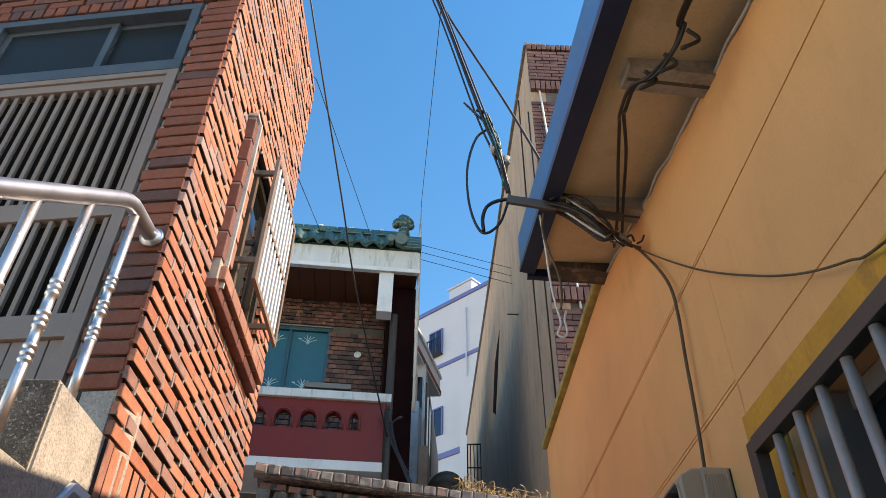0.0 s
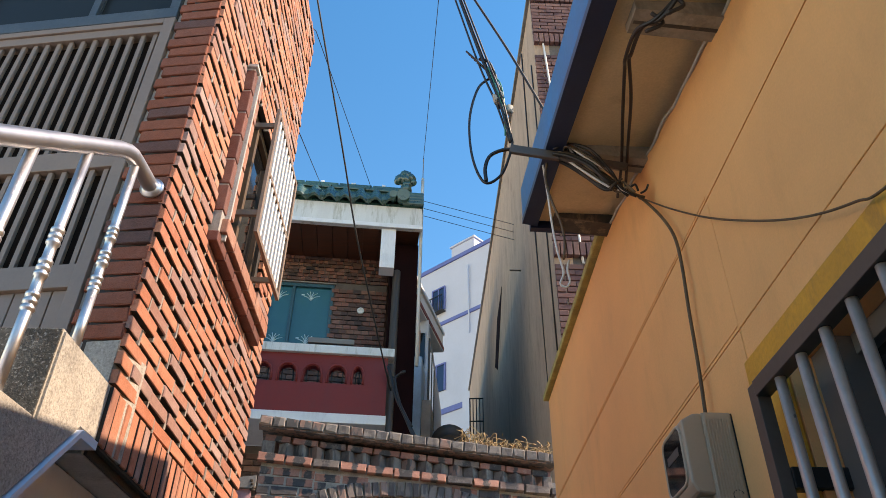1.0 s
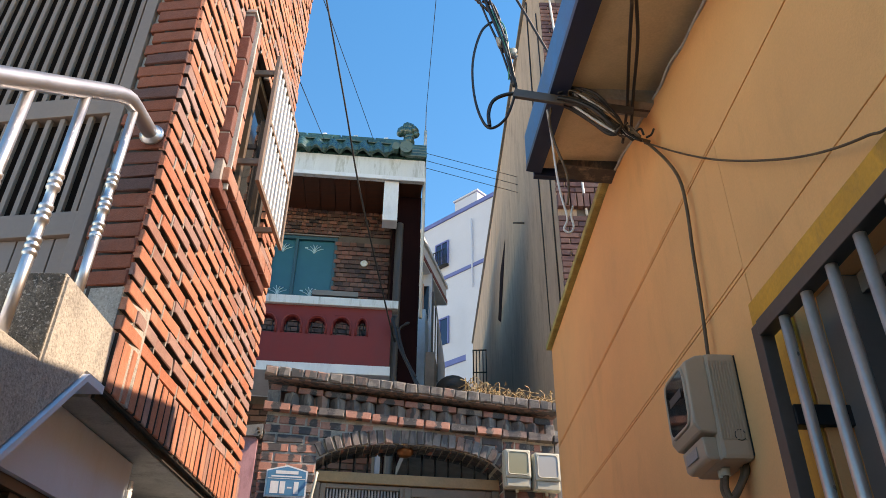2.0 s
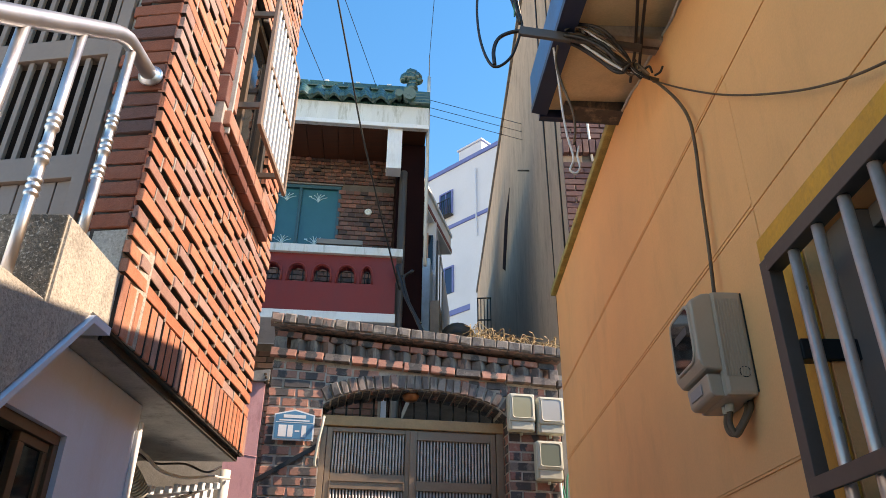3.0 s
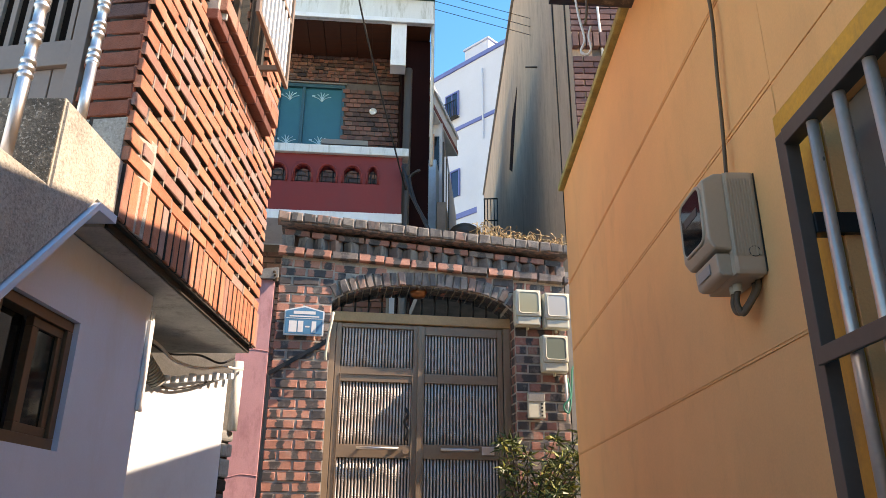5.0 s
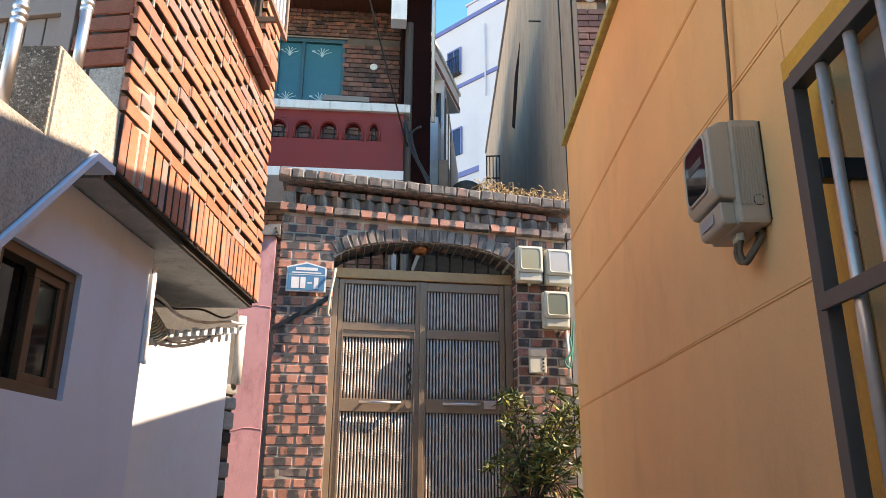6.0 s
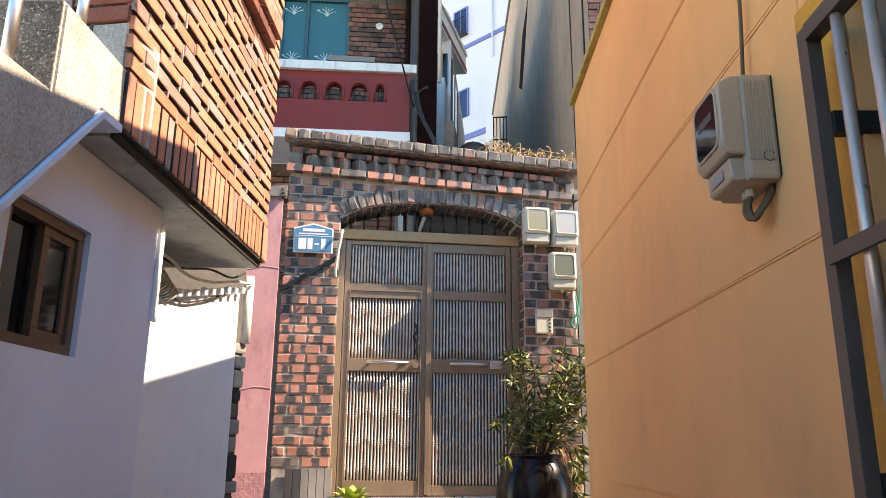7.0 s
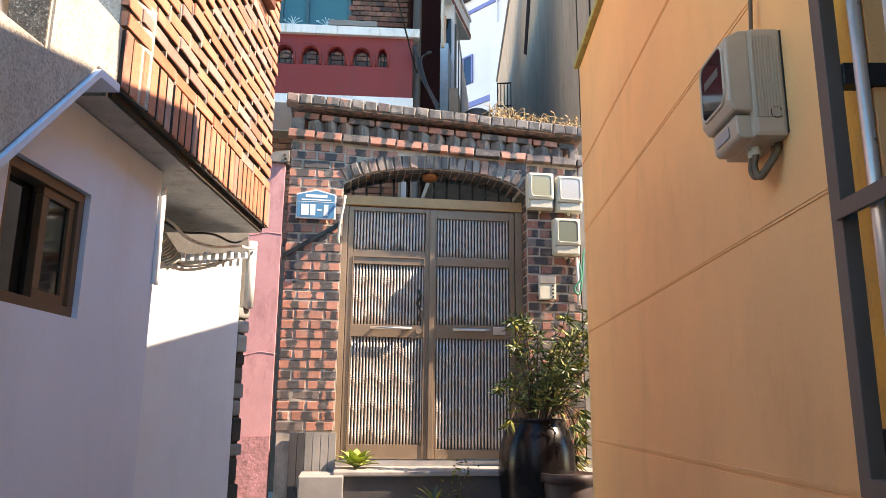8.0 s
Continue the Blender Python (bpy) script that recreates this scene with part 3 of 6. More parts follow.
def side_window():
    t = thing("window_2", SIDE, "barred window in a carved brick surround with a white slatted grille", "window", kind="structure")
    part("window_frame", boxes((0.68, 1.42, 0.03, 0.10, 3.86, 3.91), (0.68, 1.42, 0.03, 0.10, 4.90, 4.95), (0.645, 0.679, 0.03, 0.10, 3.86, 4.95), (1.421, 1.455, 0.03, 0.10, 3.86, 4.95), (1.03, 1.07, 0.031, 0.09, 3.911, 4.899), bevel=0.003), BROWN_ALU, t)
    for a, b in ((0.68, 1.03), (1.07, 1.42)):
        part("pane", boxes((a, b, 0.06, 0.066, 3.911, 4.899)), DARK_GLASS, t)
    # Black sheet added for the darkness inside the window.
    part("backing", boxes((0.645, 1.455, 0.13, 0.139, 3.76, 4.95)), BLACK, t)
    part("mortar_bed", boxes((0.508, 0.63, -0.055, 0.011, 3.70, 4.86)), MORTAR, t)
    part("mortar_bead", boxes((0.559, 0.573, -0.082, 0.010, 3.70, 4.86), (0.495, 0.64, -0.07, 0.010, 4.862, 4.885), bevel=0.004), OLD_MORTAR, t, "pale rough mortar bead")
    for k in range(6):
        z = 3.845 + k * 0.168
        part("carved_brick", boxes((0.502, 0.560, -0.062, 0.010, z, z + 0.155), bevel=0.006), DECO_BRICK, t)
        part("edge_brick", boxes((0.572, 0.636, -0.078, 0.010, z + 0.02, z + 0.172), bevel=0.005), EDGE_BRICK, t)
    for k in range(6):
        a = 0.505 + k * 0.178
        part("sill_brick", boxes((a, a + 0.168, -0.062, 0.010, 3.665, 3.722), bevel=0.006), DECO_BRICK, t)
        part("sill_brick", boxes((a + 0.03, a + 0.198, -0.088, 0.010, 3.735, 3.815), bevel=0.006), EDGE_BRICK, t)
    g = part("grille", boxes((0.755, 0.79, -0.165, -0.145, 3.905, 4.80), (1.41, 1.44, -0.165, -0.145, 3.905, 4.80), (0.791, 1.409, -0.165, -0.145, 3.905, 3.935), (0.791, 1.409, -0.165, -0.145, 4.77, 4.80), (0.791, 1.409, -0.164, -0.146, 4.325, 4.35), bevel=0.002), ALU, t, "taupe steel grille frame")
    me = mesh_of("bar", boxes((-0.013, 0.013, -0.163, -0.147, 3.936, 4.324), (-0.013, 0.013, -0.163, -0.147, 4.351, 4.769), bevel=0.003), BRIGHT)
    for k in range(8):
        o = new("bar", me)
        o.parent = g
        o.location.x = 0.84 + k * 0.073
    for x in (0.765, 1.415):
        for z in (4.02, 4.66):
            part("bracket", boxes((x, x + 0.02, -0.145, 0.03, z, z + 0.035), bevel=0.002), ALU, t)


side_window()


# ---- stair with parapet and rail ----
def stair():
    t = thing("stairs", SIDE, "rough concrete outside stair with a solid parapet", "stairs")
    outer = [(-0.387, 2.69), (-0.002, 2.69), (-0.002, 2.49), (-0.125, 2.487), (-0.503, 2.09), (-2.3, 0.25), (-2.55, 0.25), (-2.55, 0.45), (-0.80, 2.20), (-0.62, 2.41), (-0.387, 2.42)]
    bm = prism(outer, -0.012, 0.16)
    bmesh.ops.bevel(bm, geom=[e for e in bm.edges if abs(e.verts[0].co.y - e.verts[1].co.y) < 0.01], offset=0.008, segments=2, affect="EDGES")
    part("parapet", bm, CONCRETE, t)
    # Thin dark sheet: moss plus painted shade on the face turned from the sun.
    part("mossy_end", boxes((-0.394, -0.3885, -0.006, 0.26, 2.415, 2.686), bevel=0.002), SHADED_MOSS, t, "mossy end face with its shade in the dark colour")
    part("drip_edge", prism([(-0.01, 2.462), (-0.128, 2.458), (-0.503, 2.062), (-2.3, 0.225), (-2.3, 0.248), (-0.503, 2.088), (-0.126, 2.484), (-0.01, 2.488)], -0.024, 0.15), WHITEWASH, t, "pale painted drip edge")
    for k in range(9):
        z = 2.38 - 0.19 * k
        part("step", boxes((-0.64 - 0.2 * k - 0.02, -0.44 - 0.2 * k, 0.162, 1.15, z - 0.20, z), bevel=0.006), CONCRETE, t)
    part("landing", boxes((-0.438, -0.004, 0.162, 1.15, 2.30, 2.55), bevel=0.006), CONCRETE, t)
    r = thing("stair_rail", SIDE, "stainless steel stair handrail with turned balusters", "handrail")
    y = 0.05
    part("top_rail", tube([(-2.4, y, 1.69), (-0.908, y, 2.963), (-0.34, y, 3.447), (-0.28, y, 3.489), (-0.245, y, 3.505), (-0.20, y, 3.512), (-0.10, y, 3.522), (-0.02, y, 3.53)], 0.030, 18), STEEL, r)
    part("flange", lathe([(0.030, 0.0), (0.047, 0.004), (0.047, 0.014), (0.036, 0.022), (0.031, 0.03)], 24), STEEL, r).matrix_basis = Matrix.Translation((-0.014, y, 3.531)) @ Matrix.Rotation(radians(-90), 4, "Y")
    for k, (x, z0, z1) in enumerate([(-0.20, 2.69, 3.49), (-0.503, 2.412, 3.282), (-0.752, 2.26, 3.07)] + [(-1.0 - 0.25 * i, 2.01 - 0.25 * i, 2.855 - 0.213 * i) for i in range(5)]):
        h = z1 - z0
        prof = [(0.0165, z0), (0.0165, z0 + 0.30 * h)]
        for c in (0.34, 0.47, 0.60):
            for d in (-0.022, 0.0, 0.022):
                m = z0 + c * h + d
                prof += [(0.0155, m - 0.010), (0.0205, m - 0.005), (0.0205, m + 0.005), (0.0155, m + 0.010)]
        prof += [(0.0165, z0 + 0.66 * h), (0.0165, z1)]
        part("baluster", lathe(prof, 14, centre=(x, y, 0)), STEEL, r)


stair()

# ---- lower grey-white wall, recess and neighbours ----
lower = structure("wall_lower", boxes((-6.2, -0.43, 0.0, 0.16, 0.0, 2.45), (-0.43, 0.02, 0.0, 0.16, 0.0, 1.775), (-0.43, 0.02, 0.0, 0.16, 2.19, 2.45), (0.02, 0.57, 0.0, 0.16, 0.0, 2.45), (0.47, 0.57, 0.16, 2.2, 0.0, 2.45)), WHITEWASH, LOWER, "grey-white painted lower wall in shade")


structure("wall_lower_back", boxes((-6.2, 1.825, 3.25, 3.4, 0.0, 2.45), (-6.35, -6.2, 0.0, 3.4, 0.0, 2.45)), WHITEWASH, LOWER, "plain rear and end walls of the lower storey")


def lower_window():
    t = thing("window_3", LOWER, "dark sliding window with brown aluminium frame", "window", kind="structure")
    part("window_frame", boxes((-0.43, 0.018, 0.018, 0.09, 1.777, 1.81), (-0.43, 0.018, 0.018, 0.09, 2.155, 2.188), (-0.015, 0.018, 0.018, 0.09, 1.811, 2.154), (-0.428, -0.39, 0.018, 0.09, 1.811, 2.154), bevel=0.002), BROWN_ALU, t)
    s = part("sash", boxes((-0.20, -0.017, 0.03, 0.055, 1.812, 1.84), (-0.20, -0.017, 0.03, 0.055, 2.125, 2.153), (-0.045, -0.017, 0.03, 0.055, 1.841, 2.124), (-0.20, -0.165, 0.03, 0.055, 1.841, 2.124), bevel=0.002), BROWN_ALU, t)
    part("pane", boxes((-0.164, -0.046, 0.04, 0.045, 1.841, 2.124)), DARK_GLASS, s)
    part("pane", boxes((-0.389, -0.201, 0.065, 0.07, 1.812, 2.153)), DARK_GLASS, t)
    # No room here: a black sheet paints its darkness.
    part("dark_room", boxes((-0.44, 0.03, 0.17, 0.18, 1.75, 2.22)), BLACK, t)


lower_window()
solid("corner_board", boxes((0.55, 0.59, -0.016, -0.002, 1.98, 2.345), (0.57, 0.59, -0.015, -0.003, 2.346, 2.385), bevel=0.003), BRIGHT, LOWER, "white painted board at the end of the lower wall", "trim")
RECESS = pose(-1.53, 4.07, 0, 0, 0, 20)
structure("wall_recess", boxes((-2.2, 0.0, 0.05, 0.2, 0.0, 2.60)), CEMENT, RECESS, "dark grey cement wall under the slab")
COOL_WHITE = surface("cool_white_paint", (0.70, 0.755, 0.79), 0.7, grain=90, blotch=5, vary=0.05, relief=0.08, stain=(0.5, 0.52, 0.53), amount=0.3)
YARD = pose(-1.50, 4.07, 0, 0, 0, 76)
structure("wall_white", prism([(-1.25, 0.0), (-0.075, 0.0), (-0.095, 2.335), (-1.25, 2.08)], 0.0, 0.07), COOL_WHITE, YARD, "white painted yard wall half in sunlight")
for k in range(9):
    x = -0.125 - 0.066 * k
    z = 2.335 + 0.221 * (x + 0.095)
    solid("sheet_tooth", boxes((x - 0.014, x + 0.012, -0.05, -0.02, z - 0.004, z + 0.030 + 0.008 * (k % 3 == 2)), bevel=0.005), COOL_WHITE, YARD, "white corrugation end along the wall top", "trim", "corrugation ends along the wall")
solid("white_pipe", tube([(-0.005, 0.0, 2.06), (-0.005, 0.0, 2.45)], 0.028, 14), STAINED_WHITE, YARD, "stained white drain pipe at the end of the wall", "pipe")
solid("loose_wire", tube(smooth_line([(-0.80, -0.02, 2.385), (-0.753, -0.02, 2.374), (-0.629, -0.02, 2.36), (-0.407, -0.02, 2.402), (-0.215, -0.02, 2.398), (-0.085, -0.02, 2.453)]), 0.006, 6), CABLE, YARD, "dark loose wire hanging under the slab", "wire")
solid("loose_wire", tube(smooth_line([(-0.78, -0.03, 2.392), (-0.716, -0.03, 2.374), (-0.627, -0.03, 2.337), (-0.514, -0.03, 2.327), (-0.375, -0.03, 2.338), (-0.176, -0.03, 2.384), (-0.095, -0.03, 2.391), (-0.02, -0.04, 2.40)]), 0.008, 6), WHITE_CABLE, YARD, "white loose wire drooping over the yard wall", "wire")
solid("loose_wire", tube(smooth_line([(-0.70, -0.02, 2.19), (-0.68, -0.02, 2.194), (-0.565, -0.02, 2.198), (-0.387, -0.02, 2.247), (-0.221, -0.02, 2.317), (-0.118, -0.02, 2.353)]), 0.006, 6), CABLE, YARD, "grey wire sagging in front of the white wall", "wire")
duct = bmesh.new()
for k in range(10):
    f = k / 9
    tube([(-0.80 + 0.115 * f, 0.0, 2.30 - 0.085 * f), (-0.80 + 0.115 * f + 0.0075, 0.0, 2.30 - 0.085 * f - 0.0055)], 0.048, 12, duct)
solid("duct_hose", duct, SLAB, YARD, "grey ribbed duct hose beside the white wall", "hose")


def rubble_edge():
    t = thing("rubble_edge", YARD, "dark rubble stones at the broken end of the wall", "stones")
    rng = random.Random(17)
    z = 0.5
    while z < 2.05:
        h = rng.uniform(0.07, 0.14)
        stone = (SLAB, CEMENT)[rng.randrange(2)] if z > 1.78 else (MORTAR_AND_SHADE, CEMENT, BROWN_MORTAR)[rng.randrange(3)]
        part("stone", boxes((-0.07 + rng.uniform(-0.006, 0.012), 0.03 + rng.uniform(-0.02, 0.012), 0.01 + rng.uniform(-0.012, 0.012), 0.14, z, z + h - 0.012), bevel=0.014), stone, t)
        z += h
    part("mortar_core", boxes((-0.07, 0.02, 0.03, 0.13, 0.4, 2.05)), MORTAR_AND_SHADE, t)


rubble_edge()
PINKWALL = pose(-1.785, 5.41, 0, 0, 0, 13)
structure("wall_pink", boxes((-1.4, 0.012, 0.0, 0.15, 1.30, 3.40)), PINK, PINKWALL, "faded pink painted wall with fine cracks")
structure("wall_pink_base", boxes((-1.4, 0.012, -0.004, 0.15, 0.0, 1.299)), SCRAPED, PINKWALL, "scraped pink wall base with flaking paint")
solid("pink_wall_cap", prism([(-1.4, 3.402), (0.04, 3.402), (0.04, 3.50), (-0.06, 3.485), (-0.2, 3.44), (-1.4, 3.43)], -0.03, 0.17), CEMENT, PINKWALL, "rough cement cap on the pink wall", "coping")
for z in (1.9, 2.82):
    solid("render_crack", tube(smooth_line([(-0.30, -0.001, z), (-0.2, -0.001, z - 0.01), (-0.1, -0.001, z + 0.012), (0.02, -0.001, z)]), 0.003, 5), PINK, PINKWALL, "raised crack line in the pink wall", "crack")

# ---- ochre house ----
def soffit_z(x):
    return 3.74 - 0.21 * (x - 2.0)


ochre = structure("wall_ochre", boxes((0.0, 2.0, 0.0035, 0.22, 0.0, 3.755), (2.0, 3.22, 0.0035, 0.22, 0.0, 3.30), (3.22, 4.6, 0.0035, 0.22, 0.0, 1.40), (3.22, 4.6, 0.0035, 0.22, 2.44, 3.30), (4.6, 9.5, 0.0035, 0.22, 0.0, 3.30), (0.0, 0.2, 0.22, 5.0, 0.0, 3.755), (2.01, 4.2, 0.0035, 0.22, 3.30, 3.36)), YELLOW, OCHRE, "ochre rendered wall with thin ruled joints")


structure("wall_ochre_back", boxes((0.2, 9.3, 4.8, 5.0, 0.0, 3.3), (9.3, 9.5, 0.22, 5.0, 0.0, 3.3)), YELLOW, OCHRE, "plain rear and end walls of the ochre house")
structure("roof_ochre", boxes((0.2, 1.96, 0.26, 4.8, 3.62, 3.74), (1.97, 9.5, 2.62, 5.05, 3.31, 3.45), (6.02, 9.5, -0.25, 2.61, 3.31, 3.45)), CEMENT, OCHRE, "flat cement roof of the ochre house")


def ochre_panels():
    ends = [0.0, 1.330, 1.972, 2.615, 3.06]
    for a, b in zip(ends, ends[1:]):
        for x0, x1 in ((0.0, 3.034),):
            gap = {1.330: 0.0045, 1.972: 0.0045}
            part("render_panel", boxes((x0, x1, 0.0, 0.0125, a + gap.get(a, 0.0018), b - gap.get(b, 0.0018)), bevel=0.0012), YELLOW, ochre)
    part("render_panel", prism([(0.0, 3.064), (5.2, 3.064), (4.6, soffit_z(4.6) - 0.005), (2.0, soffit_z(2.0) - 0.005), (1.99, 3.75), (0.0, 3.75)], 0.0, 0.0125), YELLOW, ochre)
    part("render_panel", boxes((3.035, 6.0, 0.0, 0.0125, 2.618, 3.057), bevel=0.0025), YELLOW, ochre)
    part("render_panel", boxes((3.035, 6.0, 0.0, 0.0125, 0.0, 1.328), bevel=0.0025), YELLOW, ochre)
    for z in ends[1:]:
        part("joint_line", boxes((0.0, 3.03, -0.0022, 0.0, z + 0.012, z + 0.018)), YELLOW, ochre)


ochre_panels()
solid("wall_top_edge", boxes((-0.03, 1.99, -0.035, 0.25, 3.757, 3.80), bevel=0.008), WALLTOP, OCHRE, "mossy yellow edge strip on the ochre wall top", "coping")


def eave():
    t = thing("eave", OCHRE, "projecting eave with cream soffit and blue metal fascia", "eave")
    x0, x1 = 1.97, 6.0
    zs = soffit_z

    def slab(pts_top, pts_bot):
        bm = bmesh.new()
        a = [bm.verts.new(p) for p in pts_bot]
        b = [bm.verts.new(p) for p in pts_top]
        bm.faces.new(a[::-1])
        bm.faces.new(b)
        for i in range(4):
            j = (i + 1) % 4
            bm.faces.new((a[i], a[j], b[j], b[i]))
        bmesh.ops.recalc_face_normals(bm, faces=bm.faces)
        return bm

    low = [(x0, -0.36, zs(x0) + 0.05), (x1, -0.30, zs(x1) + 0.05), (x1, 2.6, zs(x1)), (x0, 2.6, zs(x0))]
    part("soffit", slab([(x, y, z + 0.10) for x, y, z in low], low), SOFFIT, t)
    out = [(x0 - 0.02, -0.395, zs(x0) + 0.06), (x1, -0.335, zs(x1) + 0.06), (x1, -0.302, zs(x1) + 0.06), (x0 - 0.02, -0.362, zs(x0) + 0.06)]
    part("fascia", slab([(x, y, z + 0.20) for x, y, z in out], [(x, y, z + 0.02) for x, y, z in out]), BLUE, t, "blue metal fascia")
    # Underside and end board: shade is coloured in with the darker blue.
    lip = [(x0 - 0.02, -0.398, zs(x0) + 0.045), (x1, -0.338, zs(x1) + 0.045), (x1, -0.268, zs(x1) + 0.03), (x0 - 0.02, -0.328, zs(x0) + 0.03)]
    part("fascia_lip", slab([(x, y, z + 0.03) for x, y, z in lip], lip), SHADED_BLUE, t, "fascia underside in blue darkened for shade")
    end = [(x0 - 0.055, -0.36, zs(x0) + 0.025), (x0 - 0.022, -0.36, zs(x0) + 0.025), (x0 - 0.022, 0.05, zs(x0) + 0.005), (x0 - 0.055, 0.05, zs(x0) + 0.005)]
    part("end_board", slab([(x, y, z + 0.22) for x, y, z in end], end), SHADED_BLUE, t)
    part("end_beam", slab([(x, y, z + 0.075) for x, y, z in ((1.952, -0.26, zs(1.97) + 0.01), (2.06, -0.26, zs(1.97) + 0.005), (2.06, 0.01, zs(1.97) - 0.03), (1.952, 0.01, zs(1.97) - 0.025))], [(1.952, -0.26, zs(1.97) + 0.01), (2.06, -0.26, zs(1.97) + 0.005), (2.06, 0.01, zs(1.97) - 0.03), (1.952, 0.01, zs(1.97) - 0.025)]), TARBEAM, t, "tarred end beam")
    part("roof_top", slab([(x0, -0.39, zs(x0) + 0.26), (x1, -0.33, zs(x1) + 0.26), (x1, 2.6, zs(x1) + 0.8), (x0, 2.6, zs(x0) + 0.8)], [(x0, -0.39, zs(x0) + 0.225), (x1, -0.33, zs(x1) + 0.225), (x1, 2.6, zs(x1) + 0.2), (x0, 2.6, zs(x0) + 0.2)]), BLUE, t)
    for x, d in ((2.54, 0.27), (3.32, 0.25), (4.25, 0.25)):
        z = zs(x) + 0.04
        w = 0.105
        part("rafter", slab([(x, -d, z + 0.05), (x + w, -d, z + 0.03), (x + w, 0.02, z - 0.01), (x, 0.02, z + 0.01)], [(x, -d, z - 0.03), (x + w, -d, z - 0.052), (x + w, 0.02, z - 0.087), (x, 0.02, z - 0.065)]), BEAM, t)
        # No groove is cut: a dark strip paints the shade of one.
        part("rafter_groove", slab([(x + 0.042, -d + 0.006, z - 0.03), (x + 0.056, -d + 0.006, z - 0.03), (x + 0.056, 0.02, z - 0.06), (x + 0.042, 0.02, z - 0.06)], [(x + 0.042, -d + 0.006, z - 0.0405), (x + 0.056, -d + 0.006, z - 0.0435), (x + 0.056, 0.019, z - 0.0785), (x + 0.042, 0.019, z - 0.0755)]), TARBEAM, t)
    part("caulk", tube([(x, -0.004 + 0.004 * math.sin(17 * x), zs(x) - 0.004 + 0.005 * math.sin(29 * x)) for x in [2.06 + 0.04 * i for i in range(62)]], 0.006, 6), SLAB, t, "rough pale mortar bead along the wall")


eave()


def ochre_window():
    t = thing("window_4", OCHRE, "dark window behind a stainless barred grille with yellow trim", "window", kind="structure")
    part("trim", boxes((3.035, 4.6, -0.012, 0.0, 2.442, 2.515), (3.035, 3.218, -0.012, 0.0, 1.33, 2.441), (3.219, 4.6, -0.012, 0.0, 1.335, 1.40), bevel=0.003), OCHRE_TRIM, t, "yellow painted window trim")
    part("window_frame", boxes((3.222, 3.33, 0.06, 0.17, 1.402, 2.438), (3.331, 4.6, 0.10, 0.17, 1.402, 1.45), (3.331, 4.6, 0.10, 0.17, 2.39, 2.438), (3.62, 3.67, 0.101, 0.16, 1.451, 2.389), bevel=0.003), GREY_FRAME, t)
    for a, b in ((3.331, 3.62), (3.67, 4.6)):
        part("pane", boxes((a, b, 0.13, 0.136, 1.451, 2.389)), DARK_GLASS, t)
    # Black sheet that stands for the room's lack of light.
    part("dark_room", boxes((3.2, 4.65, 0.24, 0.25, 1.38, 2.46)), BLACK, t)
    part("reveal", boxes((3.206, 3.2195, 0.013, 0.099, 1.402, 2.438)), CEMENT, t)
    g = part("grille", boxes((3.188, 3.228, -0.091, -0.06, 1.355, 2.372), (3.227, 4.6, -0.095, -0.06, 2.335, 2.372), (3.227, 4.6, -0.095, -0.06, 1.355, 1.39), (3.227, 4.6, -0.104, -0.094, 1.855, 1.888), bevel=0.002), IRON, t, "grey steel grille frame")
    me = mesh_of("bar", tube([(0, -0.079, 1.391), (0, -0.079, 2.334)], 0.0115, 12), BRUSHED)
    for k in range(10):
        o = new("bar", me)
        o.parent = g
        o.location.x = 3.325 + 0.1065 * k
    for z in (2.13, 1.43):
        part("bracket", boxes((3.2, 3.235, -0.06, 0.10, z, z + 0.045), bevel=0.002), BLACK, t)


ochre_window()


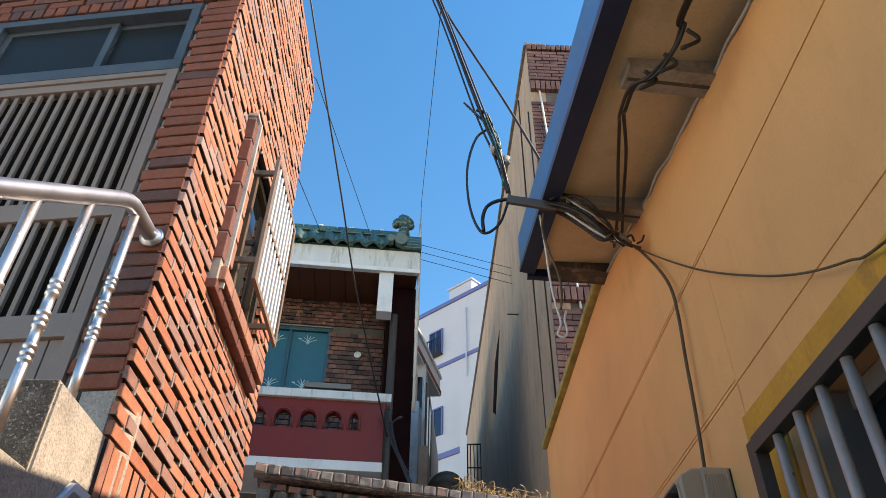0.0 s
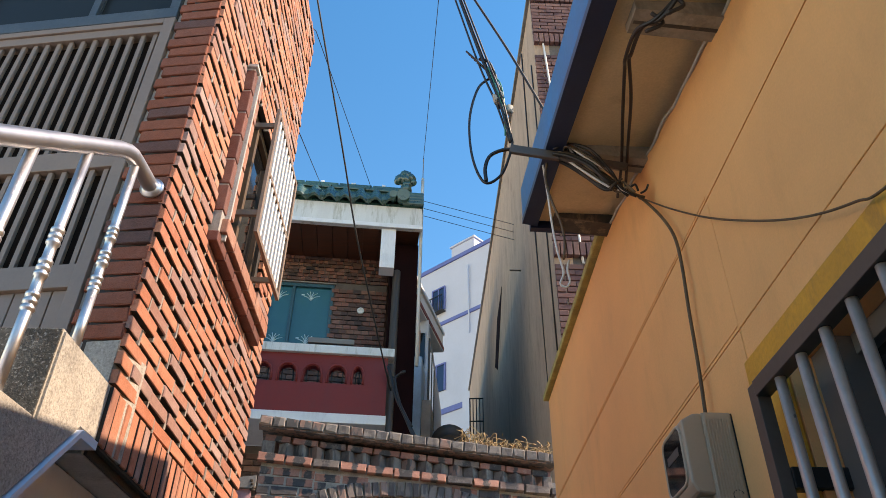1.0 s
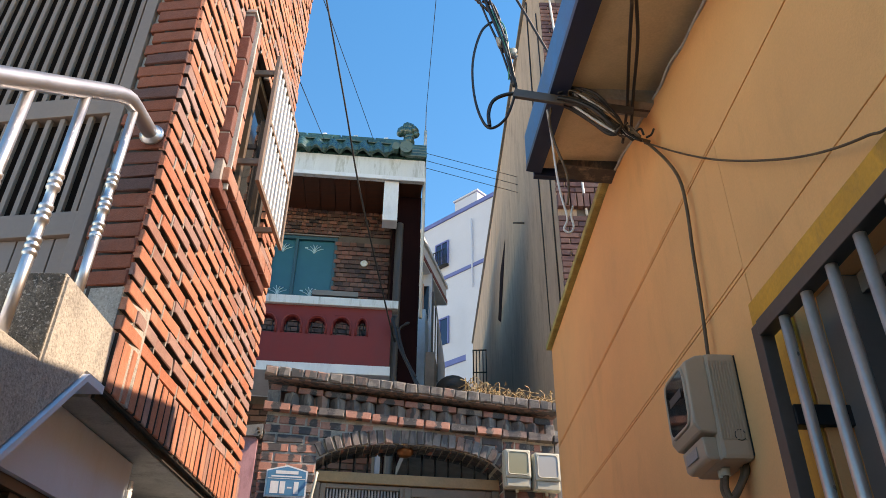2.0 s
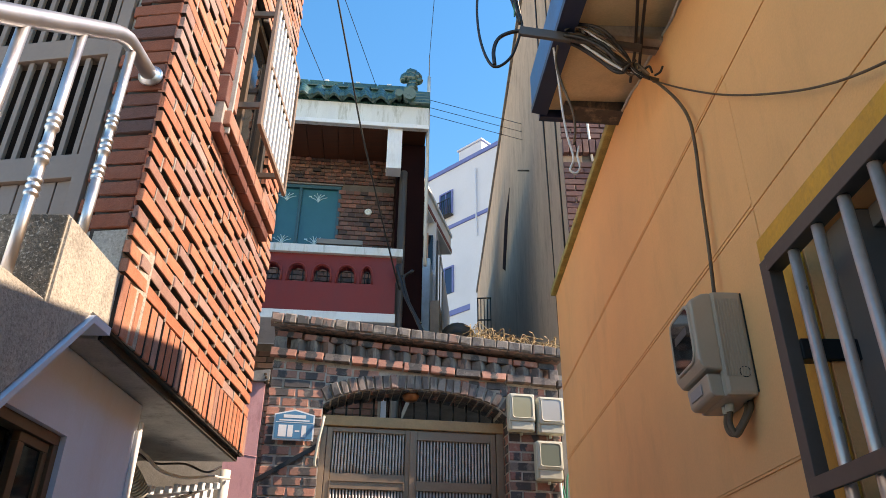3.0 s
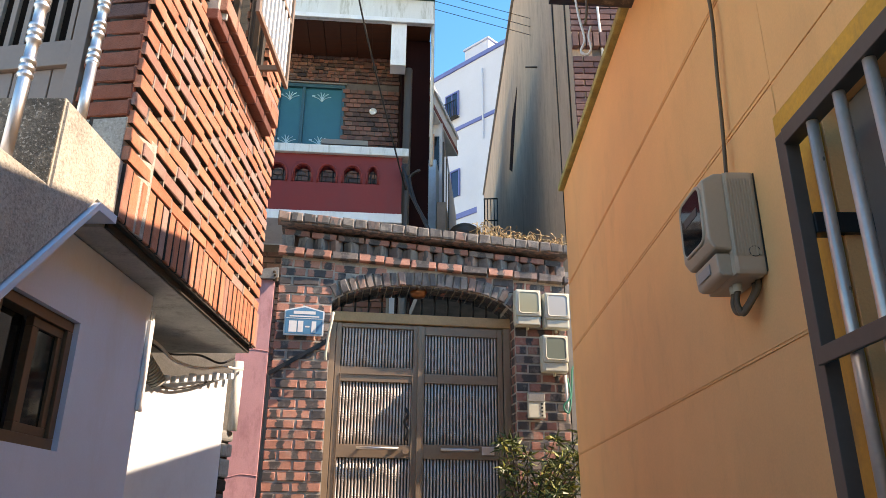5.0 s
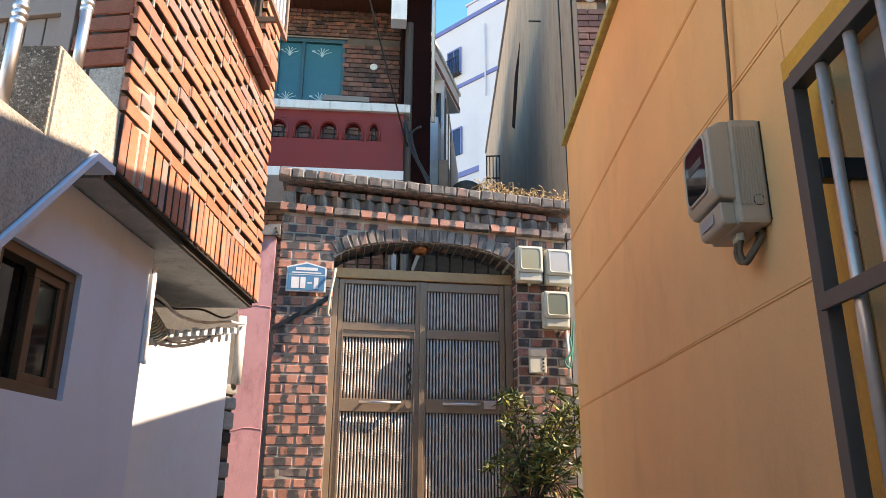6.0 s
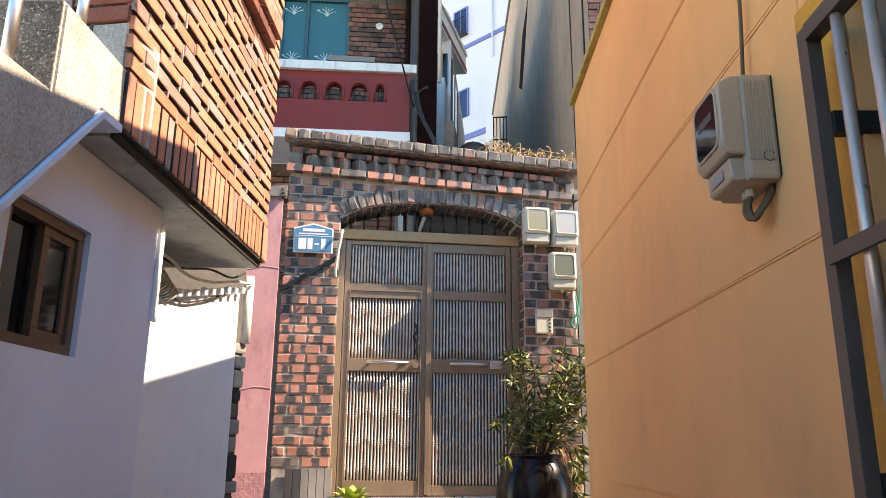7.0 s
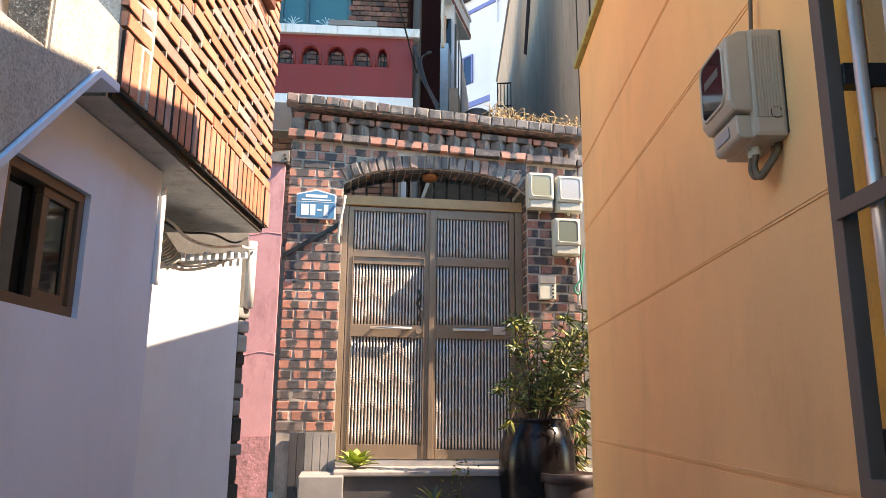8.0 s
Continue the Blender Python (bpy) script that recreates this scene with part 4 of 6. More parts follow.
def wall_meter():
    t = thing("electricity_meter", OCHRE, "beige plastic electricity meter box with glazed front on the ochre wall", "meter")
    x0, x1, z0, z1 = 2.655, 2.865, 2.165, 2.455
    part("case", boxes((x0, x1, -0.085, 0.0, z0, z1), bevel=0.012), BEIGE, t)
    part("seam", boxes((x0 + 0.004, x1 + 0.0006, -0.004, -0.0005, z0 + 0.01, z1 - 0.006)), BLACK, t)

    def hood(profile, a, b, bevel):
        """A side profile of (y, z) drawn out along x."""
        bm = bmesh.new()
        p = [bm.verts.new((a, y, z)) for y, z in profile]
        q = [bm.verts.new((b, y, z)) for y, z in profile]
        bm.faces.new(p)
        bm.faces.new(q[::-1])
        for i in range(len(profile)):
            j = (i + 1) % len(profile)
            bm.faces.new((p[j], p[i], q[i], q[j]))
        bmesh.ops.recalc_face_normals(bm, faces=bm.faces)
        bmesh.ops.bevel(bm, geom=bm.edges[:], offset=bevel, segments=3, affect="EDGES", profile=0.6)
        return bm

    part("cover", hood([(-0.08, z1 - 0.003), (-0.105, z1 - 0.004), (-0.142, z1 - 0.024), (-0.142, z0 + 0.095), (-0.128, z0 + 0.072), (-0.08, z0 + 0.066)], x0 + 0.004, x1 - 0.004, 0.009), BEIGE, t)
    part("terminal_cover", hood([(-0.08, z0 + 0.064), (-0.122, z0 + 0.064), (-0.118, z0 + 0.012), (-0.108, z0 + 0.003), (-0.08, z0 + 0.003)], x0 + 0.022, x1 - 0.02, 0.006), BEIGE, t)
    xm, zm, hw, hh, r = (x0 + x1) / 2, (z1 - 0.03 + z0 + 0.1) / 2, 0.082, (z1 - 0.03 - z0 - 0.1) / 2, 0.03
    ring = []
    for cx, cz, a0 in ((1, 1, 0), (-1, 1, 90), (-1, -1, 180), (1, -1, 270)):
        for k in range(6):
            a = radians(a0 + 18 * k)
            ring.append((xm + cx * (hw - r) + r * math.cos(a), zm + cz * (hh - r) + r * math.sin(a)))
    part("bezel", tube([(x, -0.1425, z) for x, z in ring + ring[:2]], 0.005, 8), BEIGE, t)
    part("glass", prism(ring, -0.1445, -0.1405), DARK_GLASS, t, "dark glazed meter window")
    part("register", boxes((xm - 0.05, xm + 0.05, -0.1458, -0.1446, zm + 0.005, zm + 0.028)), SHEET, t, "grey counter plate")
    for k in range(9):
        part("rib", boxes((x1 - 0.0005, x1 + 0.0026, -0.078 + 0.0078 * k, -0.0738 + 0.0078 * k, z0 + 0.05, z1 - 0.022), bevel=0.0008), BEIGE, t)
    part("knockout", tube([(x1 + 0.0015, -0.028 + 0.014 * math.cos(2 * math.pi * k / 20), z0 + 0.062 + 0.014 * math.sin(2 * math.pi * k / 20)) for k in range(19)], 0.0012, 5), BLACK, t)
    part("label", boxes((x0 + 0.05, x1 - 0.07, -0.1232, -0.1212, z0 + 0.022, z0 + 0.05)), GRANITE, t, "worn printed label")
    for k, x in enumerate((x0 + 0.10, x0 + 0.125)):
        part("gland", tube([(x, -0.05, z0 - 0.02), (x, -0.05, z0 + 0.004)], 0.012, 10), IVORY, t)
        part("cable_loop", tube(smooth_line([(x, -0.05, z0 - 0.015), (x - 0.004, -0.055, z0 - 0.05), (x + 0.012, -0.05, z0 - 0.075 - 0.008 * k), (x + 0.035, -0.035, z0 - 0.06), (x + 0.04, -0.012, z0 - 0.02), (x + 0.03, -0.006, z0 + 0.01)]), 0.008, 8), TAN_CABLE, t)


wall_meter()

# ---- gate ----
def sag(x, z):
    """The upper courses of the gate run slightly downhill."""
    return z - 0.062 * x * min(1.0, max(0.0, (z - 3.35) / 0.35))


def arch_z(x):
    """Underside of the flat arch."""
    k = (x - 1.09) / 0.74
    return 3.198 + 0.225 * math.sqrt(max(0.0, 1 - k * k * 0.92))


def gate_core():
    n = 14
    xs = [0.352 + (1.852 - 0.352) * i / n for i in range(n + 1)]
    pts = [(-0.07, 0.3), (0.352, 0.3)] + [(x, arch_z(x)) for x in xs] + [(1.852, 0.3), (2.29, 0.3), (2.29, sag(2.29, 3.672)), (-0.07, 3.672)]
    return structure("wall_gate", prism(pts, 0.002, 0.30), GATE_MORTAR, GATE, "old blotched brick gateway with a flat arch and corbelled top")


gate = gate_core()
part("slot_back", prism([(-0.07, 3.673), (2.29, sag(2.29, 3.673)), (2.29, sag(2.29, 3.90)), (-0.07, 3.90)], 0.10, 0.30), DARK_BRICK, gate)
structure("trim_porch_slab", boxes((-0.07, 1.15, 0.305, 0.50, 3.60, 3.70), (1.15, 2.29, 0.305, 2.1, 3.60, 3.70)), CEMENT, GATE, "concrete porch slab behind the gateway")
structure("wall_gate_end", boxes((2.30, 2.62, 0.0, 0.30, 0.3, 3.62)), CEMENT, GATE, "grey cement strip at the end of the gateway")


def gate_sign():
    t = thing("address_plate", GATE, "blue enamel building plate with pale pentagon rim", "sign")
    x0, x1, z0, z1, zt = -0.012, 0.298, 2.955, 3.155, 3.195
    rim = [(x0, z0), (x1, z0), (x1, z1), ((x0 + x1) / 2, zt), (x0, z1)]
    part("rim", prism(rim, -0.045, -0.03), BRIGHT, t)
    ins = [(x0 + 0.012, z0 + 0.012), (x1 - 0.012, z0 + 0.012), (x1 - 0.012, z1 - 0.008), ((x0 + x1) / 2, zt - 0.013), (x0 + 0.012, z1 - 0.008)]
    part("face", prism(ins, -0.049, -0.0452), SIGNBLUE, t)
    part("street_bar", boxes((x0 + 0.07, x1 - 0.07, -0.0505, -0.0492, 3.125, 3.15)), BRIGHT, t, "pale bar of lettering")
    part("street_bar", boxes((x0 + 0.04, x1 - 0.04, -0.0505, -0.0492, 3.102, 3.112)), BRIGHT, t)
    part("divider", boxes((x0 + 0.014, x1 - 0.014, -0.0505, -0.0492, 3.088, 3.092)), BRIGHT, t)
    for a, b in ((0.04, 0.10), (0.11, 0.15), (0.165, 0.20), (0.215, 0.25)):
        h = 0.09 if (a, b) != (0.165, 0.20) else 0.012
        zc = 3.025
        part("number_bar", boxes((x0 + a, x0 + b, -0.0505, -0.0492, zc - h / 2, zc + h / 2)), BRIGHT, t)
    part("spacer", boxes((x0 + 0.08, x1 - 0.08, -0.0298, -0.012, z0 + 0.05, z1 - 0.05)), BLACK, t)


gate_sign()
DOOR_Y = 0.20


SIGHT = Vector((0, -0.03, 1.54))
DOOR = Matrix.Translation(SIGHT) @ Matrix.Scale(0.996, 4) @ Matrix.Translation(-SIGHT) @ GATE


def gate_door():
    t = thing("double_gate", DOOR, "bronze steel double gate of turned bars set back under the arch", "gate")
    a, b = 0.352, 1.852
    part("jamb", boxes((a, a + 0.045, DOOR_Y - 0.02, DOOR_Y + 0.06, 1.12, 3.14), bevel=0.004), BRONZE, t)
    part("jamb", boxes((b - 0.06, b, DOOR_Y - 0.02, DOOR_Y + 0.06, 1.12, 3.14), bevel=0.004), BRONZE, t)
    part("lintel", boxes((a, b, DOOR_Y - 0.035, DOOR_Y + 0.06, 3.142, 3.225), bevel=0.004), BRASS, t, "brassy lintel plate")
    for k in range(13):
        x = a + 0.08 + (b - a - 0.16) * k / 12
        part("fanlight_bar", tube([(x, DOOR_Y + 0.03, 3.212), (x, DOOR_Y + 0.03, arch_z(x) + 0.04)], 0.009, 8), BLACK, t)
    part("threshold", boxes((a, b, DOOR_Y - 0.03, DOOR_Y + 0.07, 1.085, 1.118), bevel=0.003), STEEL, t)
    bars = {}

    def bar_mesh(h, shift):
        key = (round(h, 3), shift)
        if key not in bars:
            prof = [(0.0080, 0.0)]
            groups = [0.2, 0.5, 0.8] if h < 0.4 else ([0.18, 0.48, 0.78] if h < 0.7 else [0.12, 0.36, 0.62, 0.86])
            for g in groups:
                for d in (-0.018, 0.0, 0.018):
                    m = g * h + d + 0.016 * shift
                    prof += [(0.0074, m - 0.007), (0.0092, m - 0.003), (0.0092, m + 0.003), (0.0072, m + 0.007)]
            prof.append((0.0080, h))
            bars[key] = mesh_of("bar", lathe(prof, 8), BAR)
        return bars[key]

    def leaf(x0, x1, panels, label, handle):
        y0, y1 = DOOR_Y - 0.012, DOOR_Y + 0.03
        rails = [(1.125, panels[0][0])] + [(p[1], q[0]) for p, q in zip(panels, panels[1:])] + [(panels[-1][1], 3.135)]
        specs = [(x0, x0 + 0.042, y0, y1, 1.125, 3.135), (x1 - 0.042, x1, y0, y1, 1.125, 3.135)]
        specs += [(x0 + 0.043, x1 - 0.043, y0 + 0.001, y1, r0, r1) for r0, r1 in rails]
        l = part("leaf", boxes(*specs, bevel=0.003), BRONZE, t, label)
        part("backing_sheet", boxes((x0 + 0.03, x1 - 0.03, DOOR_Y + 0.032, DOOR_Y + 0.036, 1.15, 3.11)), SHEET, l)
        n = 23
        for p0, p1 in panels:
            for k in range(n):
                o = new("bar", bar_mesh(p1 - p0, abs((k + 2) % 8 - 4) - 2))
                o.parent = l
                o.location = (x0 + 0.058 + (x1 - x0 - 0.116) * k / (n - 1), DOOR_Y + 0.008, p0)
        hx0, hx1 = handle
        bm = tube([(hx0, y0 - 0.04, 2.135), (hx1, y0 - 0.04, 2.135)], 0.012, 12)
        for x in (hx0 + 0.03, hx1 - 0.03):
            tube([(x, y0, 2.135), (x, y0 - 0.04, 2.135)], 0.010, 10, bm)
        part("handle", bm, STEEL, l, "polished steel pull handle")
        return l

    left = leaf(0.403, 1.078, [(1.235, 2.065), (2.165, 2.655), (2.775, 3.10)], "sunlit leaf with a wicket door", (0.60, 0.93))
    right = leaf(1.088, 1.785, [(1.20, 2.065), (2.175, 2.66), (2.735, 3.06)], "leaf in shade", (1.265, 1.57))
    part("meeting_strip", boxes((1.072, 1.112, DOOR_Y - 0.028, DOOR_Y - 0.013, 1.13, 3.13), bevel=0.003), BRONZE, left)
    part("wicket_edge", boxes((0.446, 0.454, DOOR_Y - 0.02, DOOR_Y - 0.0125, 1.14, 2.72), (1.028, 1.036, DOOR_Y - 0.02, DOOR_Y - 0.0125, 1.14, 2.72), (0.4545, 1.0275, DOOR_Y - 0.02, DOOR_Y - 0.0125, 2.712, 2.72)), BRONZE, left)
    part("lock", tube([(0.99, DOOR_Y - 0.014, 2.12), (0.99, DOOR_Y - 0.03, 2.12)], 0.026, 20), BRONZE, left)
    part("latch_box", boxes((1.60, 1.70, DOOR_Y - 0.03, DOOR_Y - 0.013, 2.10, 2.165), bevel=0.003), STEEL, right)
    part("tied_cloth", tube(smooth_line([(0.98, DOOR_Y - 0.03, 2.45), (1.0, DOOR_Y - 0.04, 2.40), (0.975, DOOR_Y - 0.035, 2.34), (1.005, DOOR_Y - 0.04, 2.28), (0.985, DOOR_Y - 0.035, 2.2)]), 0.012, 8), BLACK, left, "dark cloth tied to the bars")


gate_door()
solid("arch_lamp", lathe([(0.02, 3.42), (0.065, 3.415), (0.072, 3.40), (0.06, 3.375), (0.05, 3.36), (0.02, 3.355)], 20, centre=(1.06, 0.12, 0)), COPPER, GATE, "copper bowl lamp under the arch", "lamp")
solid("hanging_rod", tube(smooth_line([(0.37, -0.02, 3.15), (0.365, -0.06, 3.14), (0.36, -0.10, 3.08), (0.34, -0.11, 2.95), (0.325, -0.10, 2.80), (0.33, -0.08, 2.76)]), 0.011, 10), IVORY, GATE, "ivory plastic rod hanging beside the gate", "rod")
stay = thing("iron_stay", GATE, "black flat iron stay slanting down from the rod", "bracket")
part("bar", prism([(0.35, 2.955), (0.35, 2.915), (-0.095, 2.635), (-0.095, 2.67)], -0.034, -0.024), BLACK, stay)
part("arm", boxes((0.338, 0.349, -0.115, 0.02, 2.925, 2.968), bevel=0.002), BLACK, stay)


def rounded(x0, x1, z0, z1, r, n=5):
    """A rectangle with round corners, as points in x and z."""
    out = []
    for cx, cz, a0 in ((x1 - r, z1 - r, 0), (x0 + r, z1 - r, 90), (x0 + r, z0 + r, 180), (x1 - r, z0 + r, 270)):
        out += [(cx + r * math.cos(radians(a0 + 90 * k / n)), cz + r * math.sin(radians(a0 + 90 * k / n))) for k in range(n + 1)]
    return out


def small_meter(x0, z1, label, window):
    t = thing("meter_box", GATE, label, "meter", "meter boxes on the gate pier")
    w, h, d = 0.225, 0.305, 0.12
    x1, z0 = x0 + w, z1 - h
    part("case", boxes((x0, x1, -d + 0.03, -0.0145, z0, z1), bevel=0.024), IVORY, t)
    part("cover", boxes((x0 + 0.006, x1 - 0.006, -d, -d + 0.031, z0 + 0.075, z1 - 0.004), bevel=0.015), IVORY, t)
    w = rounded(x0 + 0.028, x1 - 0.028, z0 + 0.098, z1 - 0.026, 0.026)
    part("window", prism(w, -d - 0.003, -d + 0.002), window, t)
    part("rim", tube([(x, -d - 0.002, z) for x, z in w + w[:2]], 0.005, 6), IVORY, t)
    part("terminal_cover", boxes((x0 + 0.02, x1 - 0.02, -d + 0.012, -d + 0.031, z0 + 0.006, z0 + 0.072), bevel=0.006), IVORY, t)
    part("gland", tube([((x0 + x1) / 2, -0.05, z0 - 0.025), ((x0 + x1) / 2, -0.05, z0 + 0.005)], 0.012, 10), IVORY, t)


FADED = glass_material("faded_cover", (0.36, 0.36, 0.25), 0.2, 0.0)
MILKY = glass_material("milky_cover", (0.50, 0.52, 0.50), 0.2, 0.0)
GREENISH = glass_material("greenish_cover", (0.19, 0.225, 0.18), 0.1, 0.0)
small_meter(1.832, 3.41, "ivory meter box with a yellowed cover on the pier", FADED)
small_meter(2.075, 3.395, "ivory meter box with a clear milky cover on the pier", MILKY)
small_meter(2.045, 3.035, "ivory meter box with a greenish window on the pier", GREENISH)


def intercom():
    t = thing("doorbell_box", GATE, "ivory doorbell box with small buttons on the pier", "doorbell")
    part("case", boxes((1.93, 2.07, -0.05, -0.0145, 2.37, 2.57), bevel=0.008), IVORY, t)
    part("lid", boxes((1.935, 2.065, -0.056, -0.0505, 2.50, 2.565), bevel=0.002), CEMENT, t)
    for k in range(4):
        part("button", boxes((2.035, 2.05, -0.056, -0.0505, 2.385 + 0.03 * k, 2.40 + 0.03 * k), bevel=0.002), BLACK, t)


intercom()
solid("green_hose", tube(smooth_line([(2.27, -0.03, 2.70), (2.28, -0.05, 2.55), (2.22, -0.05, 2.47), (2.26, -0.05, 2.42), (2.29, -0.04, 2.55), (2.31, -0.03, 2.75), (2.33, -0.02, 2.8)]), 0.008, 8), GREEN_WIRE, GATE, "thin green hose looped beside the meters", "hose")
solid("white_conduit", tube([(2.25, -0.04, 2.72), (2.26, -0.04, 2.45), (2.25, -0.04, 2.35)], 0.012, 8), WHITE_CABLE, GATE, "white conduit below the meters", "conduit")

clump = bmesh.new()
crng = random.Random(9)
for k in range(16):
    lump = bmesh.ops.create_icosphere(clump, subdivisions=1, radius=crng.uniform(0.012, 0.02))["verts"]
    bmesh.ops.translate(clump, verts=lump, vec=(crng.gauss(0, 0.016), crng.gauss(0, 0.014), crng.gauss(0, 0.026)))
solid("dried_clump", clump, BARK, GATE @ pose(-0.108, -0.035, 3.43), "dark dried clump hanging at the edge of the gate pier", "dried plant")

# ---- steps before the gate ----
step = thing("gate_step", GATE, "dark stone step with a paler worn tread before the gate", "step")
part("riser", boxes((0.37, 2.3, -0.40, 0.17, 0.3, 1.05), bevel=0.006), DARK_GRANITE, step)
part("tread", boxes((0.36, 2.3, -0.43, 0.17, 1.051, 1.083), bevel=0.008), GRANITE, step)
solid("step_block", boxes((0.13, 0.43, -0.52, -0.10, 0.3, 1.06), bevel=0.008), GRANITE, GATE, "light grey stone block beside the step", "step")


def plinth():
    t = thing("stone_plinth", GATE, "pier base clad in upright grey stone strips", "plinth")
    part("core", boxes((0.03, 0.37, -0.05, -0.0145, 0.62, 1.325)), OLD_MORTAR, t)
    for k, m in enumerate((DARK_GRANITE, DARK_GRANITE, CEMENT, GRANITE, GRANITE, GRANITE)):
        a = 0.03 + k * 0.0567
        part("strip", boxes((a + 0.002, a + 0.0547, -0.072, -0.0505, 0.62, 1.33), bevel=0.002), m, t)


plinth()

# ---- house behind ----
WALL_Y = 0.80
hwall = structure("wall_house", boxes((-4.2, -1.72, WALL_Y + 0.012, WALL_Y + 0.2, 4.9, 7.75), (-1.72, -0.84, WALL_Y + 0.012, WALL_Y + 0.2, 4.9, 6.02), (-1.72, -0.84, WALL_Y + 0.012, WALL_Y + 0.2, 7.07, 7.75), (-0.84, -0.13, WALL_Y + 0.012, WALL_Y + 0.2, 4.9, 7.75), (-4.2, 0.2, WALL_Y + 0.012, WALL_Y + 0.2, 0.3, 4.77)), BROWN_MORTAR, HOUSE, "brown patterned brick wall behind the balcony")
structure("wall_house_side", boxes((-0.10, 0.26, 0.35, 6.0, 0.3, 7.52)), MAROON, HOUSE, "maroon boarded side of the house, its shade put into the dark colour")


def balcony():
    t = thing("balcony", HOUSE, "dark red balcony with arched openings and white caps", "balcony")
    part("slab", boxes((-4.2, -0.06, -0.02, WALL_Y, 4.775, 4.885), bevel=0.006), BRIGHT, t)
    holes = [(-1.302 - 0.287, -1.302 - 0.287 + 0.185), (-1.302, -1.117), (-1.02, -0.835), (-0.737, -0.552), (-0.46, -0.36)]
    bm = bmesh.new()
    box(bm, -4.2, -0.07, 0.0, 0.1, 4.887, 5.25)
    box(bm, -4.2, -0.07, 0.0, 0.1, 5.50, 5.605)
    edges = [-4.2] + [e for h in holes for e in h] + [-0.07]
    for a, b in zip(edges[::2], edges[1::2]):
        box(bm, a, b, 0.0, 0.1, 5.25, 5.50)
    part("parapet", bm, RED, t)
    for a, b in holes:
        c, r, n = (a + b) / 2, (b - a) / 2, 10
        pts = [(a, 5.499), (a, 5.36)] + [(c - r * math.cos(math.pi * k / n), 5.36 + 0.10 * math.sin(math.pi * k / n)) for k in range(1, n)] + [(b, 5.36), (b, 5.499)]
        part("arch", prism(pts, 0.002, 0.098), RED, t)
        ring = [(c + (r + 0.018) * math.cos(math.pi * k / n), -0.006, 5.36 + 0.118 * math.sin(math.pi * k / n)) for k in range(n + 1)]
        part("arch_rim", tube([(b + 0.018, -0.006, 5.25)] + ring + [(a - 0.018, -0.006, 5.25)], 0.012, 6), RED, t)
        part("iron_rail", tube([(a + 0.03, 0.05, 5.25), (a + 0.03, 0.05, 5.42)], 0.008, 6), BLACK, t)
        part("iron_rail", tube([(b - 0.03, 0.05, 5.25), (b - 0.03, 0.05, 5.42)], 0.008, 6), BLACK, t)
    part("cap", boxes((-4.2, -0.0, -0.05, 0.14, 5.607, 5.71), bevel=0.006), STAINED_WHITE, t)
    part("post", boxes((-0.255, -0.065, -0.0, 0.2, 6.89, 7.515), bevel=0.006), BRIGHT, t)


balcony()


def house_window():
    t = thing("window_5", HOUSE, "teal film sliding window with pale grass decals", "window", kind="structure")
    x0, x1, z0, z1 = -1.718, -0.842, 6.022, 7.068
    y = WALL_Y
    part("window_frame", boxes((x0, x1, y - 0.01, y + 0.1, z0, z0 + 0.04), (x0, x1, y - 0.01, y + 0.1, z1 - 0.05, z1), (x0, x0 + 0.04, y - 0.009, y + 0.1, z0 + 0.041, z1 - 0.051), (x1 - 0.04, x1, y - 0.009, y + 0.1, z0 + 0.041, z1 - 0.051), (-1.40, -1.36, y - 0.008, y + 0.08, z0 + 0.041, z1 - 0.051), bevel=0.003), TEAL_FRAME, t)
    part("head_flashing", boxes((x0 - 0.02, x1 + 0.02, y - 0.03, y + 0.0, z1 + 0.002, z1 + 0.018)), PALE_ALU, t)
    for a, b in ((x0 + 0.041, -1.401), (-1.359, x1 - 0.041)):
        p = part("pane", boxes((a, b, y + 0.03, y + 0.036, z0 + 0.041, z1 - 0.051)), TEAL, t)
        for cz in (6.88, 6.22):
            cx = (a + b) / 2 - 0.02
            for k in range(6):
                dx = (-0.10, -0.06, -0.02, 0.03, 0.08, 0.12)[k]
                h = (0.06, 0.10, 0.13, 0.12, 0.11, 0.07)[k]
                part("decal_blade", tube(smooth_line([(cx, y + 0.028, cz - 0.06), (cx + dx * 0.35, y + 0.028, cz - 0.06 + h * 0.7), (cx + dx, y + 0.028, cz - 0.05 + h)], 4), 0.0055, 5), PALE_DECAL, p)
            part("decal_blade", boxes((cx - 0.13, cx - 0.09, y + 0.0275, y + 0.0295, cz + 0.015, cz + 0.035)), PALE_DECAL, p)
    part("sill_box", boxes((-1.08, -0.50, y - 0.25, y - 0.02, 6.05, 6.12), bevel=0.004), PALE_ALU, t)


house_window()
solid("wall_vent", lathe([(0.045, 0.0), (0.05, 0.02), (0.03, 0.025), (0.02, 0.005)], 16), STAINED_WHITE, HOUSE @ pose(-0.46, WALL_Y - 0.012, 6.68, 90, 0, 0), "small round vent in the brick wall", "vent")


def lower_house_window():
    t = thing("window_6", HOUSE, "pale curtained window low in the house wall behind the gateway", "window", kind="structure")
    y = WALL_Y
    part("window_frame", boxes((-0.20, -0.165, y - 0.03, y + 0.0, 3.70, 4.22), (0.13, 0.165, y - 0.03, y + 0.0, 3.70, 4.22), (-0.164, 0.129, y - 0.03, y, 4.185, 4.22), (-0.164, 0.129, y - 0.03, y, 3.70, 3.735), bevel=0.003), PALE_ALU, t)
    part("pane", boxes((-0.164, 0.129, y - 0.022, y - 0.002, 3.736, 4.184)), WHITEWASH, t)


lower_house_window()


